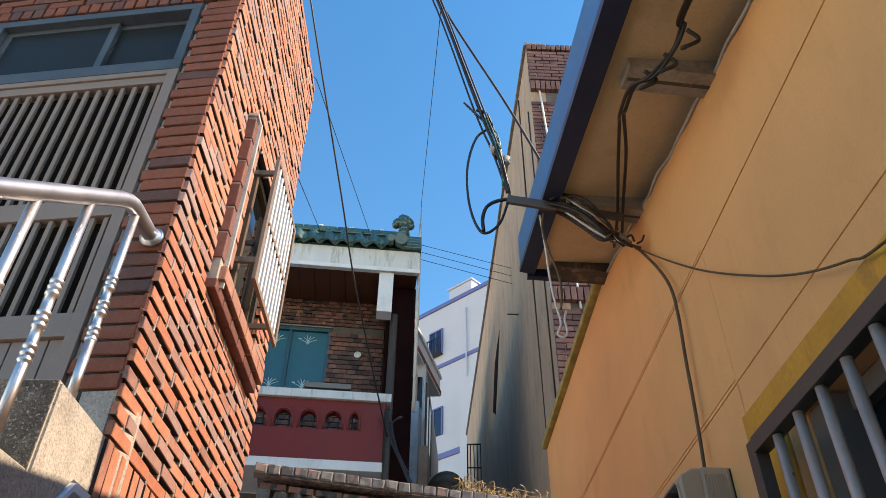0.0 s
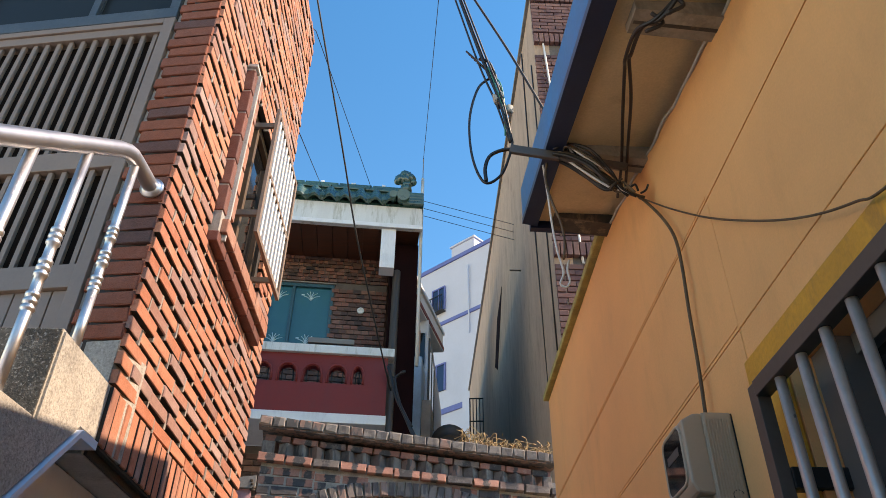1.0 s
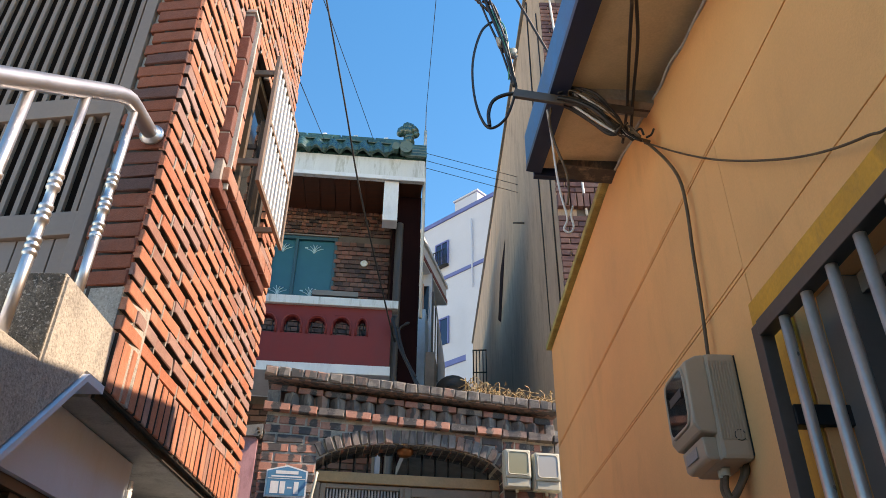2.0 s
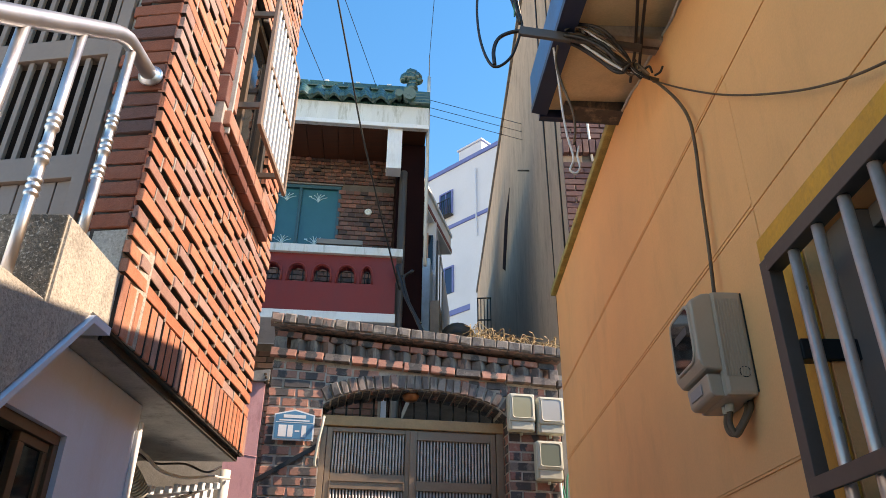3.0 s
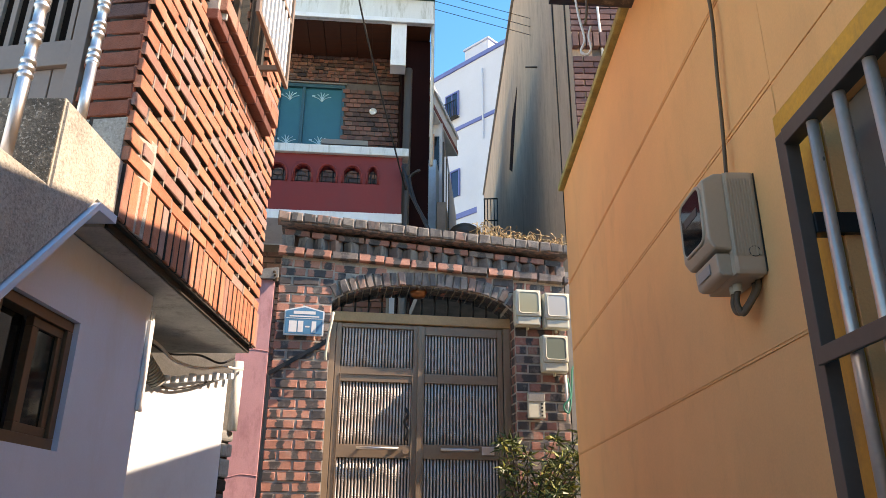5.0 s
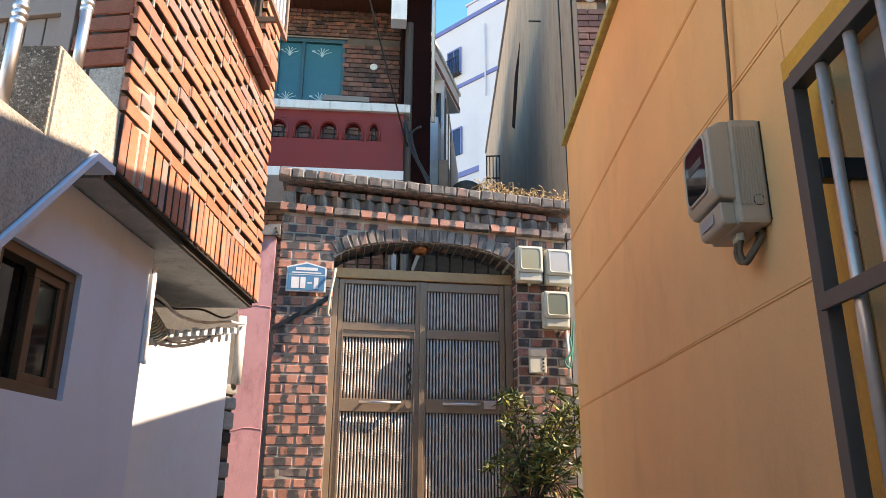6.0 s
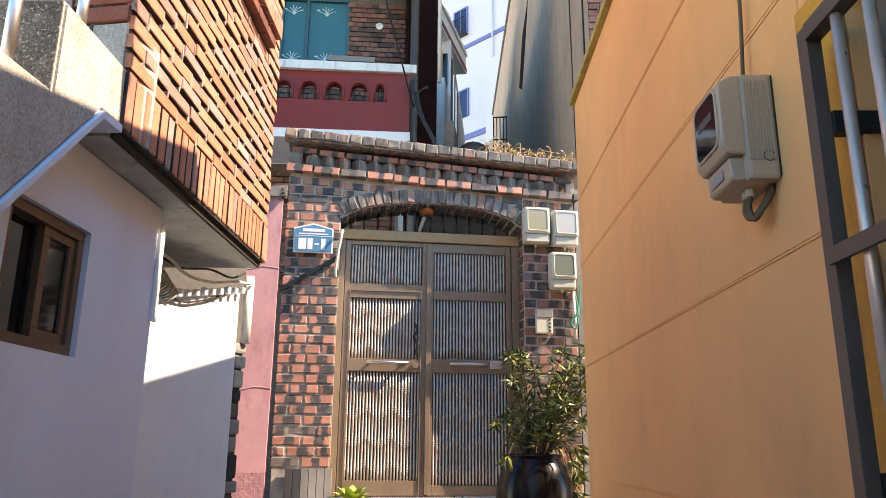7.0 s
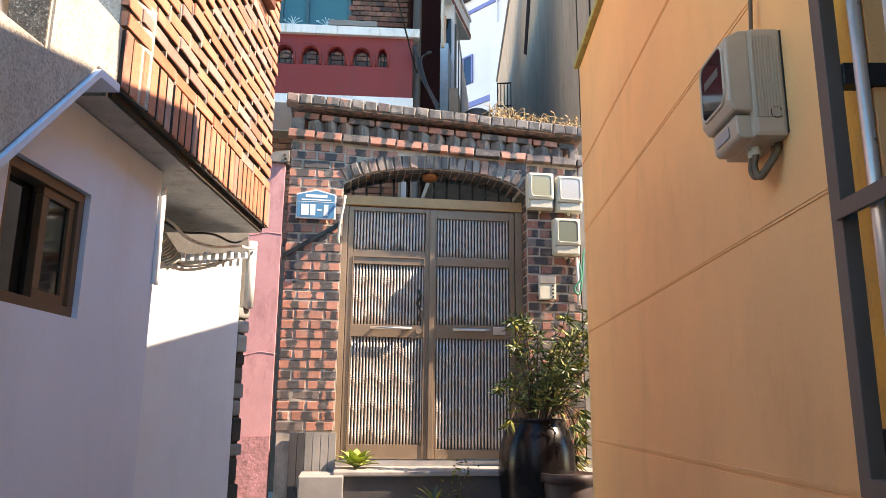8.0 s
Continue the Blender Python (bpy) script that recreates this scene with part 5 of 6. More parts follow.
def ceiling_boards():
    t = thing("balcony_ceiling", HOUSE, "varnished brown boarded balcony ceiling", "ceiling", kind="structure")
    bm = bmesh.new()
    for k in range(20):
        a = -4.2 + k * 0.206
        if a + 0.2 < -0.06:
            box(bm, a, a + 0.198, 0.06, WALL_Y + 0.1, 7.52, 7.545)
    part("boards", bm, WOOD, t)
    part("deck", boxes((-4.2, 0.25, 0.055, 6.0, 7.546, 7.60)), WOOD, t)


ceiling_boards()


def tile_roof():
    t = thing("tile_roof", HOUSE, "green glazed wavy tile roof edge with white fascia", "roof")
    part("fascia", boxes((-4.2, 0.27, -0.03, 0.05, 7.52, 7.86), bevel=0.004), STAINED_WHITE, t, "stained white fascia board")
    part("gutter_lip", boxes((-4.2, 0.28, -0.05, -0.031, 7.50, 7.56), bevel=0.004), BRIGHT, t)

    for row in range(3):
        bm = bmesh.new()
        y0, z0 = -0.125 + 0.03 * row, 7.90 + 0.062 * row
        xs = [-4.2 + 0.0128 * i for i in range(int(4.06 / 0.0128))]
        rows = []
        for dy, dz in ((0.05, -0.016), (0.012, -0.018), (0.0, -0.010), (0.002, 0.004), (0.012, 0.030), (0.026, 0.066), (0.06, 0.075)):
            line = []
            for x in xs:
                p = 2 * math.pi * x / 0.205
                line.append(bm.verts.new((x, y0 + dy - 0.020 * math.sin(p), z0 + dz + 0.024 * math.sin(p + 0.35))))
            rows.append(line)
        for a, b in zip(rows, rows[1:]):
            for i in range(len(xs) - 1):
                f = bm.faces.new((a[i], a[i + 1], b[i + 1], b[i]))
                f.smooth = True
        part("tile_course", bm, TILE, t)
    for k in range(20):
        x = -4.2 + 0.205 * (k + 0.25)
        if x < -0.2:
            part("eave_end_tile", tube([(x, -0.165, 7.885), (x, -0.02, 7.895)], 0.030, 14), TILE, t)
    part("bed", boxes((-4.2, 0.24, -0.03, 0.7, 7.862, 7.90), (-4.2, 0.24, 0.03, 0.7, 7.902, 8.15)), TILE, t)
    for k in range(9):
        a = -4.2 + k * 0.46
        part("ridge_tile", boxes((a, a + 0.45, 0.0, 0.3, 8.14, 8.20), bevel=0.012), TILE, t)
        part("ridge_tile", boxes((a + 0.1, a + 0.55, 0.03, 0.3, 8.205, 8.255), bevel=0.012), TILE, t)
    for k in range(10):
        a = -4.05 + k * 0.42
        if a < -0.15:
            part("ridge_cap", boxes((a - 0.03, a + 0.03, 0.04, 0.25, 8.256, 8.285), bevel=0.01), BRIGHT, t)
    for k, z in enumerate((7.88, 7.955, 8.03, 8.10)):
        part("verge_tile", boxes((0.0, 0.285, -0.10 + 0.03 * k, 0.6, z, z + 0.055), bevel=0.014), TILE, t)
    for x, r in ((-0.135, 0.05), (0.0, 0.085)):
        part("round_end", tube([(x, -0.20, 7.95), (x, 0.4, 8.10)], r, 18), TILE, t)
    # scrolled finial
    f = bmesh.new()
    rng = random.Random(3)
    for k, (dx, z, r) in enumerate([(0.02, 8.13, 0.085), (0.05, 8.20, 0.075), (0.05, 8.28, 0.085), (0.06, 8.36, 0.075), (-0.03, 8.46, 0.085), (0.04, 8.52, 0.095), (0.11, 8.48, 0.085), (0.14, 8.42, 0.06), (-0.07, 8.42, 0.055), (0.04, 8.44, 0.10)]):
        m = bmesh.ops.create_icosphere(f, subdivisions=2, radius=r)["verts"]
        for v in m:
            n = noise.noise(v.co * 14 + Vector((k * 3.1, 0, 0)))
            v.co = v.co * (1 + 0.22 * n) + Vector((-0.01 + dx, 0.10, z))
    for face in f.faces:
        face.smooth = True
    part("finial", f, TILE, t, "weathered green scrolled ridge finial")


tile_roof()
solid("drain_pipe", tube([(-0.02, 0.25, 0.5), (-0.02, 0.25, 7.0)], 0.05, 12), IRON, HOUSE, "grey drain pipe down the house corner", "pipe")
solid("mast_pole", tube([(0.275, 0.15, 5.6), (0.275, 0.15, 8.0), (0.275, 0.15, 8.55)], 0.022, 8), STAINED_WHITE, HOUSE, "weathered white pole beside the roof", "pole")
solid("thin_mast", tube([(0.275, 0.15, 8.551), (0.275, 0.15, 8.95)], 0.007, 6), PALE_ALU, HOUSE, "thin metal mast on the pole", "pole")

# ---- tower house on the other side ----
tower = structure("wall_tower_side", boxes((0.012, 13.0, -0.2, -0.002, 0.3, 10.5)), TOWER_CEMENT, TOWER, "tall streaked cement side wall")
tower_front = structure("wall_tower_front", boxes((0.012, 5.0, 0.014, 0.25, 0.3, 10.5)), BROWN_MORTAR, TOWER_FRONT, "purple-brown brick end wall of the tall house")
structure("wall_tower_back", boxes((0.012, 13.0, -5.2, -5.0, 0.3, 10.5), (12.8, 13.0, -5.0, -0.2, 0.3, 10.5), (0.3, 12.8, -5.0, -0.2, 10.4, 10.5)), TOWER_CEMENT, TOWER, "rear walls and roof of the tall house")
structure("trim_tower_top", boxes((-0.03, 13.0, -0.23, 0.04, 10.502, 10.56)), CEMENT, TOWER, "thin cement cap of the tall house")

# ---- house in the middle distance ----
MID = pose(-0.9, 12.0, 0, 0, 0, 0)


def mid_house():
    t = thing("white_house", MID, "small white house with a red-edged balcony canopy and pale blue corner", "house")
    pale = surface("pale_blue_paint", (0.50, 0.62, 0.70), 0.7, stain=(0.3, 0.33, 0.35))
    part("wall", boxes((-3.5, -0.10, 0.4, 5.0, 0.3, 8.9)), FARWHITE, t)
    part("blue_corner", boxes((-0.42, -0.15, -0.25, 0.38, 0.3, 7.78), bevel=0.02), pale, t)

    def fold(front, back):
        bm = bmesh.new()
        a = [bm.verts.new(p) for p in front]
        b = [bm.verts.new(p) for p in back]
        bm.faces.new(a)
        bm.faces.new(b[::-1])
        for i in range(len(front)):
            j = (i + 1) % len(front)
            bm.faces.new((a[j], a[i], b[i], b[j]))
        bmesh.ops.recalc_face_normals(bm, faces=bm.faces)
        return bm

    part("canopy", fold([(-0.62, -0.55, 9.30), (-0.33, -0.55, 9.30), (-0.33, -0.55, 8.98), (-0.62, -0.55, 8.98)], [(-0.62, 1.75, 9.30), (0.106, 1.75, 9.30), (0.106, 1.75, 8.98), (-0.62, 1.75, 8.98)]), BRIGHT, t)
    part("red_edge", fold([(-0.64, -0.58, 9.02), (-0.31, -0.58, 9.02), (-0.31, -0.58, 8.93), (-0.64, -0.58, 8.93)], [(-0.64, 1.78, 9.02), (0.13, 1.78, 9.02), (0.13, 1.78, 8.93), (-0.64, 1.78, 8.93)]), RED, t)
    part("canopy_underside", fold([(-0.62, -0.56, 8.928), (-0.32, -0.56, 8.928), (-0.32, -0.56, 8.89), (-0.62, -0.56, 8.89)], [(-0.62, 1.75, 8.928), (0.12, 1.75, 8.928), (0.12, 1.75, 8.89), (-0.62, 1.75, 8.89)]), BRIGHT, t)
    part("roof_edge", fold([(-0.66, -0.60, 9.38), (-0.29, -0.60, 9.38), (-0.29, -0.60, 9.305), (-0.66, -0.60, 9.305)], [(-0.66, 1.80, 9.38), (0.14, 1.80, 9.38), (0.14, 1.80, 9.305), (-0.66, 1.80, 9.305)]), BRIGHT, t)
    w = part("window", boxes((-0.098, -0.08, 0.6, 1.9, 7.3, 8.5)), DARK_GLASS, t)
    part("window_frame", boxes((-0.098, -0.07, 0.5, 0.6, 7.25, 8.55), (-0.098, -0.07, 1.2, 1.26, 7.25, 8.55), (-0.098, -0.07, 1.9, 1.98, 7.25, 8.55)), IRON, w)
    w = part("window", boxes((-0.36, -0.16, 0.375, 0.398, 7.85, 8.6)), DARK_GLASS, t)
    part("window_frame", boxes((-0.40, -0.36, 0.36, 0.397, 7.80, 8.65), (-0.28, -0.25, 0.36, 0.374, 7.80, 8.65)), surface("salmon_frame", (0.55, 0.30, 0.22), 0.7), w)
    part("side_wing", boxes((-0.14, 0.02, -0.2, 0.38, 0.3, 6.95)), surface("salmon_paint", (0.60, 0.42, 0.32), 0.8), t)


mid_house()


def dish():
    t = thing("satellite_dish", pose(-0.42, 8.9, 5.05, 0, 0, 0), "grey satellite dish seen from behind on struts", "satellite dish")
    bm = bmesh.new()
    rings = []
    for i in range(5):
        r = 0.24 * i / 4
        rings.append([bm.verts.new((r * math.cos(a), 0.10 * (r / 0.24) ** 2, r * math.sin(a))) for a in (2 * math.pi * k / 20 for k in range(20))])
    for a, b in zip(rings[1:], rings[2:]):
        for k in range(20):
            bm.faces.new((a[k], a[(k + 1) % 20], b[(k + 1) % 20], b[k])).smooth = True
    bm.faces.new(rings[1])
    bmesh.ops.rotate(bm, verts=bm.verts, cent=(0, 0, 0), matrix=Matrix.Rotation(0.5, 3, "X"))
    bmesh.ops.solidify(bm, geom=bm.faces[:], thickness=0.01)
    part("reflector", bm, IRON, t)
    part("strut", tube([(-0.22, -0.03, -0.2), (0.2, 0.0, 0.12)], 0.012, 6), PALE_ALU, t)
    part("strut", tube([(0.2, -0.03, -0.2), (-0.05, 0.0, 0.05)], 0.012, 6), PALE_ALU, t)
    part("mast", tube([(0, 0.05, -2.2), (0, 0.02, 0)], 0.02, 8), IRON, t)


dish()

# ---- far white building ----
FAR_K = 1.35
EYE0 = Vector((0.007, -0.19, 1.658))
FAR_O = EYE0 + FAR_K * (Vector((-0.98, 17.0, 1.658)) - EYE0)
FAR = pose(FAR_O.x, FAR_O.y, 0, 0, 0, -40)


def fz(z):
    return EYE0.z + FAR_K * (z - EYE0.z)


def far_building():
    t = thing("apartment_building", FAR, "white rendered apartment building with blue bands", "building")
    k = FAR_K
    part("wall", boxes((-9, 6 * k, 0.0, 8.0, 0.3, fz(13.3))), FARWHITE, t)
    part("roof_edge", boxes((-9, 6.1 * k, -0.06, 8.1, fz(13.3) + 0.002, fz(13.42))), BLUE_BAND, t)
    for z0, z1 in ((11.40, 11.50), (8.86, 9.0)):
        part("blue_band", boxes((-9, 6 * k, -0.05, -0.002, fz(z0), fz(z1))), BLUE_BAND, t)
    part("lower_wing", boxes((1.0 * k, 6 * k, -0.5, -0.002, 0.3, fz(10.55))), FARWHITE, t)
    part("stair_tower", boxes((-0.12 * k, 0.75 * k, 0.6, 4.0, fz(13.43), fz(14.2)), bevel=0.04), FARWHITE, t)
    part("tower_rim", boxes((-0.16 * k, 0.79 * k, 0.55, 4.05, fz(14.2) + 0.002, fz(14.26)), bevel=0.02), FARWHITE, t)
    for x0, x1, z0, z1, rail in ((-0.37, 0.05, 11.87, 12.57, True), (-0.47, 0.08, 9.50, 10.22, False), (-2.6, -2.1, 11.87, 12.57, False), (-2.6, -2.1, 9.5, 10.22, False)):
        w = part("window", boxes((x0 * k, x1 * k, -0.03, -0.003, fz(z0), fz(z1))), NAVY_GLASS, t)
        part("window_frame", boxes((x0 * k - 0.05, x0 * k, -0.06, -0.004, fz(z0), fz(z1)), (x1 * k, x1 * k + 0.05, -0.06, -0.004, fz(z0), fz(z1)), (x0 * k - 0.05, x1 * k + 0.05, -0.06, -0.004, fz(z1) + 0.002, fz(z1) + 0.06), ((x0 + x1) / 2 * k - 0.02, (x0 + x1) / 2 * k + 0.02, -0.05, -0.031, fz(z0), fz(z1))), BLUE_BAND, w)
        if rail:
            for i in range(8):
                x = (x0 - 0.04 + (x1 - x0 + 0.08) * i / 7) * k
                part("rail_bar", tube([(x, -0.22, fz(z0) - 0.08), (x, -0.22, fz(z0) + 0.52)], 0.014, 5), BLACK, w)
            part("rail_top", boxes(((x0 - 0.05) * k, (x1 + 0.05) * k, -0.235, -0.205, fz(z0) + 0.52, fz(z0) + 0.55)), BLACK, w)
            part("rail_floor", boxes(((x0 - 0.05) * k, (x1 + 0.05) * k, -0.235, -0.01, fz(z0) - 0.11, fz(z0) - 0.08)), BLACK, w)
    part("drain_pipe", tube([(0.95 * k, -0.06, fz(9.2)), (0.95 * k, -0.06, fz(12.9))], 0.03, 6), FARWHITE, t)


far_building()


def black_fence():
    t = thing("iron_balcony_rail", pose(-0.17, 9.9, 5.42, 0, 0, 0), "small black iron balcony railing", "railing")
    for k in range(5):
        part("bar", tube([(0.048 * k, 0, 0), (0.048 * k, 0, 0.70)], 0.008, 6), BLACK, t)
    for k in range(4):
        part("bar", tube([(0.0, 0.06 + 0.07 * k, 0), (0.0, 0.06 + 0.07 * k, 0.70)], 0.008, 6), BLACK, t)
    for z in (0.0, 0.35, 0.70):
        part("rail", tube([(0.20, 0, z), (0.0, 0, z), (0.0, 0.3, z)], 0.011, 6), BLACK, t)
    part("platform", boxes((-0.01, 0.75, -0.01, 0.5, -0.06, -0.012)), IRON, t)


black_fence()

# ---- wires ----
def wire(name, pts, r, material, label, smooth=True, sides=6):
    return solid(name, tube(smooth_line(pts) if smooth else pts, r, sides), material, Matrix(), label, "wire")


wire("overhead_wire", [(-1.75, 3.6, 9.2), (-1.61, 4.0, 8.315), (-1.394, 5.5, 6.955), (-1.324, 6.3, 6.43), (-1.065, 7.5, 5.317), (-1.03, 7.6, 5.25)], 0.010, CABLE, "dark overhead cable sagging to the house corner")
wire("overhead_wire", [(0.2, 0.4, 7.2), (-0.28, 4.0, 8.031), (-0.763, 7.78, 8.93)], 0.004, CABLE, "thin overhead wire running to the roof mast", False)
wire("overhead_wire", [(-1.45, 3.6, 6.75), (-1.40, 4.0, 7.036), (-1.46, 7.7, 8.28)], 0.004, CABLE, "thin overhead wire crossing to the roof ridge", False)
wire("overhead_wire", [(-1.36, 3.85, 5.66), (-1.385, 4.0, 5.755), (-2.15, 7.7, 8.3)], 0.004, CABLE, "thin overhead wire from the brick house", False)
for k in range(3):
    wire("distant_wire", [(-0.74, 7.82, 8.17 - 0.13 * k), (0.57, 9.0, 8.62 - 0.15 * k)], 0.004, CABLE, "power line from the roof mast to the tall house", False)


def bundle():
    t = thing("cable_bundle", pose(0.15, 2.0, 3.66), "bundle of dark service cables running to the eave bracket", "cable")
    for k in range(5):
        a = (RNG.uniform(-0.03, 0.03), RNG.uniform(-0.03, 0.03))
        pts = [(-0.55 + 3 * a[0], a[1], 2.4), (-0.309 + a[0], a[1], 1.433), (-0.106 + a[0], a[1], 0.55), (-0.04 + a[0] * 0.7, a[1], 0.275), (0.0 + a[0] * 0.3, 0, 0.04)]
        part("strand", tube(smooth_line(pts, 10), 0.0045 if k else 0.006, 6), CABLE, t)
    part("strand", tube(smooth_line([(-0.50, 0, 2.2), (-0.30, 0, 1.43), (0.0, 0.0, 0.62), (0.22, 0.0, 0.02), (0.42, 0.0, -0.25)], 10), 0.0055, 6), CABLE, t)
    part("clamp", tube([(-0.05, 0, 0.31), (-0.035, 0, 0.25)], 0.02, 10), IRON, t)
    part("insulator", lathe([(0.008, 0.205), (0.02, 0.212), (0.012, 0.225), (0.02, 0.238), (0.008, 0.245)], 14, centre=(-0.005, 0, 0)), SLAB, t, "grey spool insulator")
    part("insulator", lathe([(0.010, -0.022), (0.026, -0.018), (0.014, -0.006), (0.014, 0.006), (0.026, 0.018), (0.010, 0.022)], 16), SLAB, t, "grey spool insulator").matrix_basis = Matrix.Translation((-0.045, -0.01, 0.285)) @ Matrix.Rotation(radians(70), 4, "Y")
    for k in range(3):
        part("green_tail", tube(smooth_line([(-0.085 + 0.01 * k, -0.02, 0.47 - 0.03 * k), (-0.06 + 0.012 * k, -0.025, 0.36), (-0.035 + 0.006 * k, -0.02, 0.24), (-0.01 - 0.008 * k, 0.0, 0.08)]), 0.0032, 6), (GREEN_WIRE, WHITE_CABLE, GREEN_WIRE)[k], t)
    for k in range(5):
        part("cut_end", tube(smooth_line([(-0.09, 0.0, 0.47), (-0.115 - 0.008 * k, -0.01, 0.50 + 0.012 * k), (-0.13 - 0.012 * k, 0.01, 0.535 + 0.02 * k)]), 0.0045, 6), CABLE, t)
    part("tie", tube(smooth_line([(-0.12, 0.01, 0.56), (-0.08, -0.02, 0.50), (-0.05, 0.02, 0.44), (-0.06, -0.02, 0.40), (-0.03, 0.0, 0.34)]), 0.007, 6), CABLE, t)
    part("drip_loop", tube(smooth_line([(-0.07, 0, 0.43), (-0.13, 0, 0.36), (-0.168, 0, 0.18), (-0.16, 0, -0.03), (-0.115, 0, -0.165), (-0.05, 0, -0.13), (-0.01, 0, -0.02), (0.0, 0, 0.05), (-0.03, 0, 0.22)], 10), 0.0055, 6), CABLE, t)
    part("hook", tube(smooth_line([(0.03, 0, 0.005), (-0.04, 0, 0.0), (-0.09, 0, -0.03), (-0.11, 0, -0.09), (-0.108, 0, -0.16)], 10), 0.0075, 8), CABLE, t)


bundle()


def eave_bracket():
    t = thing("cable_bracket", pose(0.14, 2.0, 3.665, 0, 14, 0), "grey steel arm bracket carrying tangled cables at the eave", "bracket")
    part("arm", boxes((0.0, 0.20, -0.008, 0.008, -0.02, 0.02), bevel=0.003), IRON, t)
    part("tail", boxes((0.201, 0.46, -0.008, 0.008, -0.015, 0.015), bevel=0.003), IRON, t)
    for k in range(13):
        y = RNG.uniform(-0.03, 0.03)
        z = RNG.uniform(-0.03, 0.01)
        part("tangle", tube(smooth_line([(0.17, y * 0.5, 0.0), (0.24, y, z + 0.01), (0.32, y * 1.3, z - 0.02 + RNG.uniform(-0.03, 0.02)), (0.39, y, z - 0.08), (0.44, y * 0.4, -0.10)]), RNG.uniform(0.004, 0.008), 6), (CABLE, CABLE, TAN_CABLE)[k % 3], t)
    for k in range(7):
        y, z = RNG.uniform(-0.05, 0.02), RNG.uniform(-0.04, 0.03)
        part("tangle", tube(smooth_line([(0.13 + 0.02 * k, y * 0.5, 0.012), (0.22, y, z + 0.02), (0.31, y * 1.6, z + RNG.uniform(-0.05, 0.0)), (0.40, y, z - 0.085), (0.45, y * 0.3, -0.12), (0.51, 0.0, -0.14)]), RNG.uniform(0.003, 0.0055), 6), (WHITE_CABLE, TAN_CABLE, CABLE)[k % 3], t)
    for k in range(6):
        a = RNG.uniform(0.40, 0.53)
        part("tie_end", tube(smooth_line([(a, 0.0, -0.12), (a + RNG.uniform(-0.02, 0.03), -0.02, -0.12 + RNG.uniform(-0.03, 0.03)), (a + RNG.uniform(-0.03, 0.05), -0.03, -0.12 + RNG.uniform(-0.04, 0.05))]), 0.0045, 6), (CABLE, TAN_CABLE)[k % 2], t)
    part("tie_knot", tube(smooth_line([(0.40, 0, -0.10), (0.44, 0.02, -0.115), (0.47, -0.02, -0.12), (0.50, 0.0, -0.13), (0.54, 0.01, -0.13)]), 0.006, 8), TAN_CABLE, t)


eave_bracket()
solid("wall_cable", tube(smooth_line([(2.56, -0.03, 3.46), (2.61, -0.03, 3.403), (2.74, -0.03, 3.224), (2.80, -0.025, 3.096), (2.81, -0.025, 2.978), (2.79, -0.025, 2.822), (2.765, -0.022, 2.645), (2.755, -0.03, 2.44)]), 0.0055, 10), TAN_CABLE, OCHRE, "paint-spattered cable down the wall to the meter", "cable")
solid("slack_cable", tube(smooth_line([(2.50, -0.04, 3.53), (2.558, -0.03, 3.464), (2.83, -0.03, 3.191), (3.095, -0.03, 2.945), (3.353, -0.03, 2.736), (3.53, -0.03, 2.611), (3.683, -0.03, 2.526), (3.80, -0.03, 2.481), (4.3, -0.02, 2.40)]), 0.0030, 8), TAN_CABLE, OCHRE, "slack cable sagging along the ochre wall", "cable")
solid("riser_cable", tube(smooth_line([(2.393, -0.061, 3.60), (2.599, -0.091, 3.597), (2.903, -0.161, 3.543), (3.156, -0.218, 3.49), (3.27, -0.25, 3.42), (3.408, -0.258, 3.37), (3.474, -0.223, 3.34), (3.528, -0.167, 3.38), (3.595, -0.157, 3.397), (3.693, -0.173, 3.378), (4.4, -0.15, 3.21)]), 0.006, 8), CABLE, OCHRE, "black cable running up under the soffit", "cable")
solid("riser_cable", tube(smooth_line([(2.472, -0.045, 3.60), (2.725, -0.098, 3.571), (3.009, -0.159, 3.52), (3.215, -0.219, 3.475), (3.29, -0.24, 3.41), (3.427, -0.247, 3.36), (3.481, -0.209, 3.335), (3.547, -0.165, 3.37), (3.607, -0.15, 3.393), (3.695, -0.163, 3.377), (4.4, -0.13, 3.21)]), 0.006, 8), CABLE, OCHRE, "black cable running up under the soffit beside another", "cable")
for k, x in enumerate((3.44, 3.50, 3.58)):
    solid("cable_tie", tube(smooth_line([(x - 0.02, -0.22 + 0.04 * k, 3.36), (x, -0.24 + 0.04 * k, 3.33), (x + 0.02, -0.20 + 0.04 * k, 3.34), (x + 0.03, -0.23 + 0.04 * k, 3.37)]), 0.006, 6), CABLE, OCHRE, "twisted wire tie round the soffit cables", "cable tie")
wire("white_lead", [(0.27, 2.05, 3.62), (0.285, 2.1, 3.50), (0.29, 2.1, 3.36), (0.30, 2.1, 3.24), (0.315, 2.1, 3.14), (0.30, 2.1, 3.09), (0.32, 2.1, 3.075), (0.335, 2.1, 3.10), (0.33, 2.1, 3.15), (0.34, 2.1, 3.19)], 0.0045, WHITE_CABLE, "white loose lead dangling from the bracket")
wire("thin_lead", [(0.285, 2.04, 3.62), (0.275, 2.05, 3.55), (0.29, 2.05, 3.44), (0.32, 2.06, 3.33), (0.325, 2.06, 3.24), (0.315, 2.06, 3.17)], 0.005, TAN_CABLE, "thin tan lead dangling from the bracket")
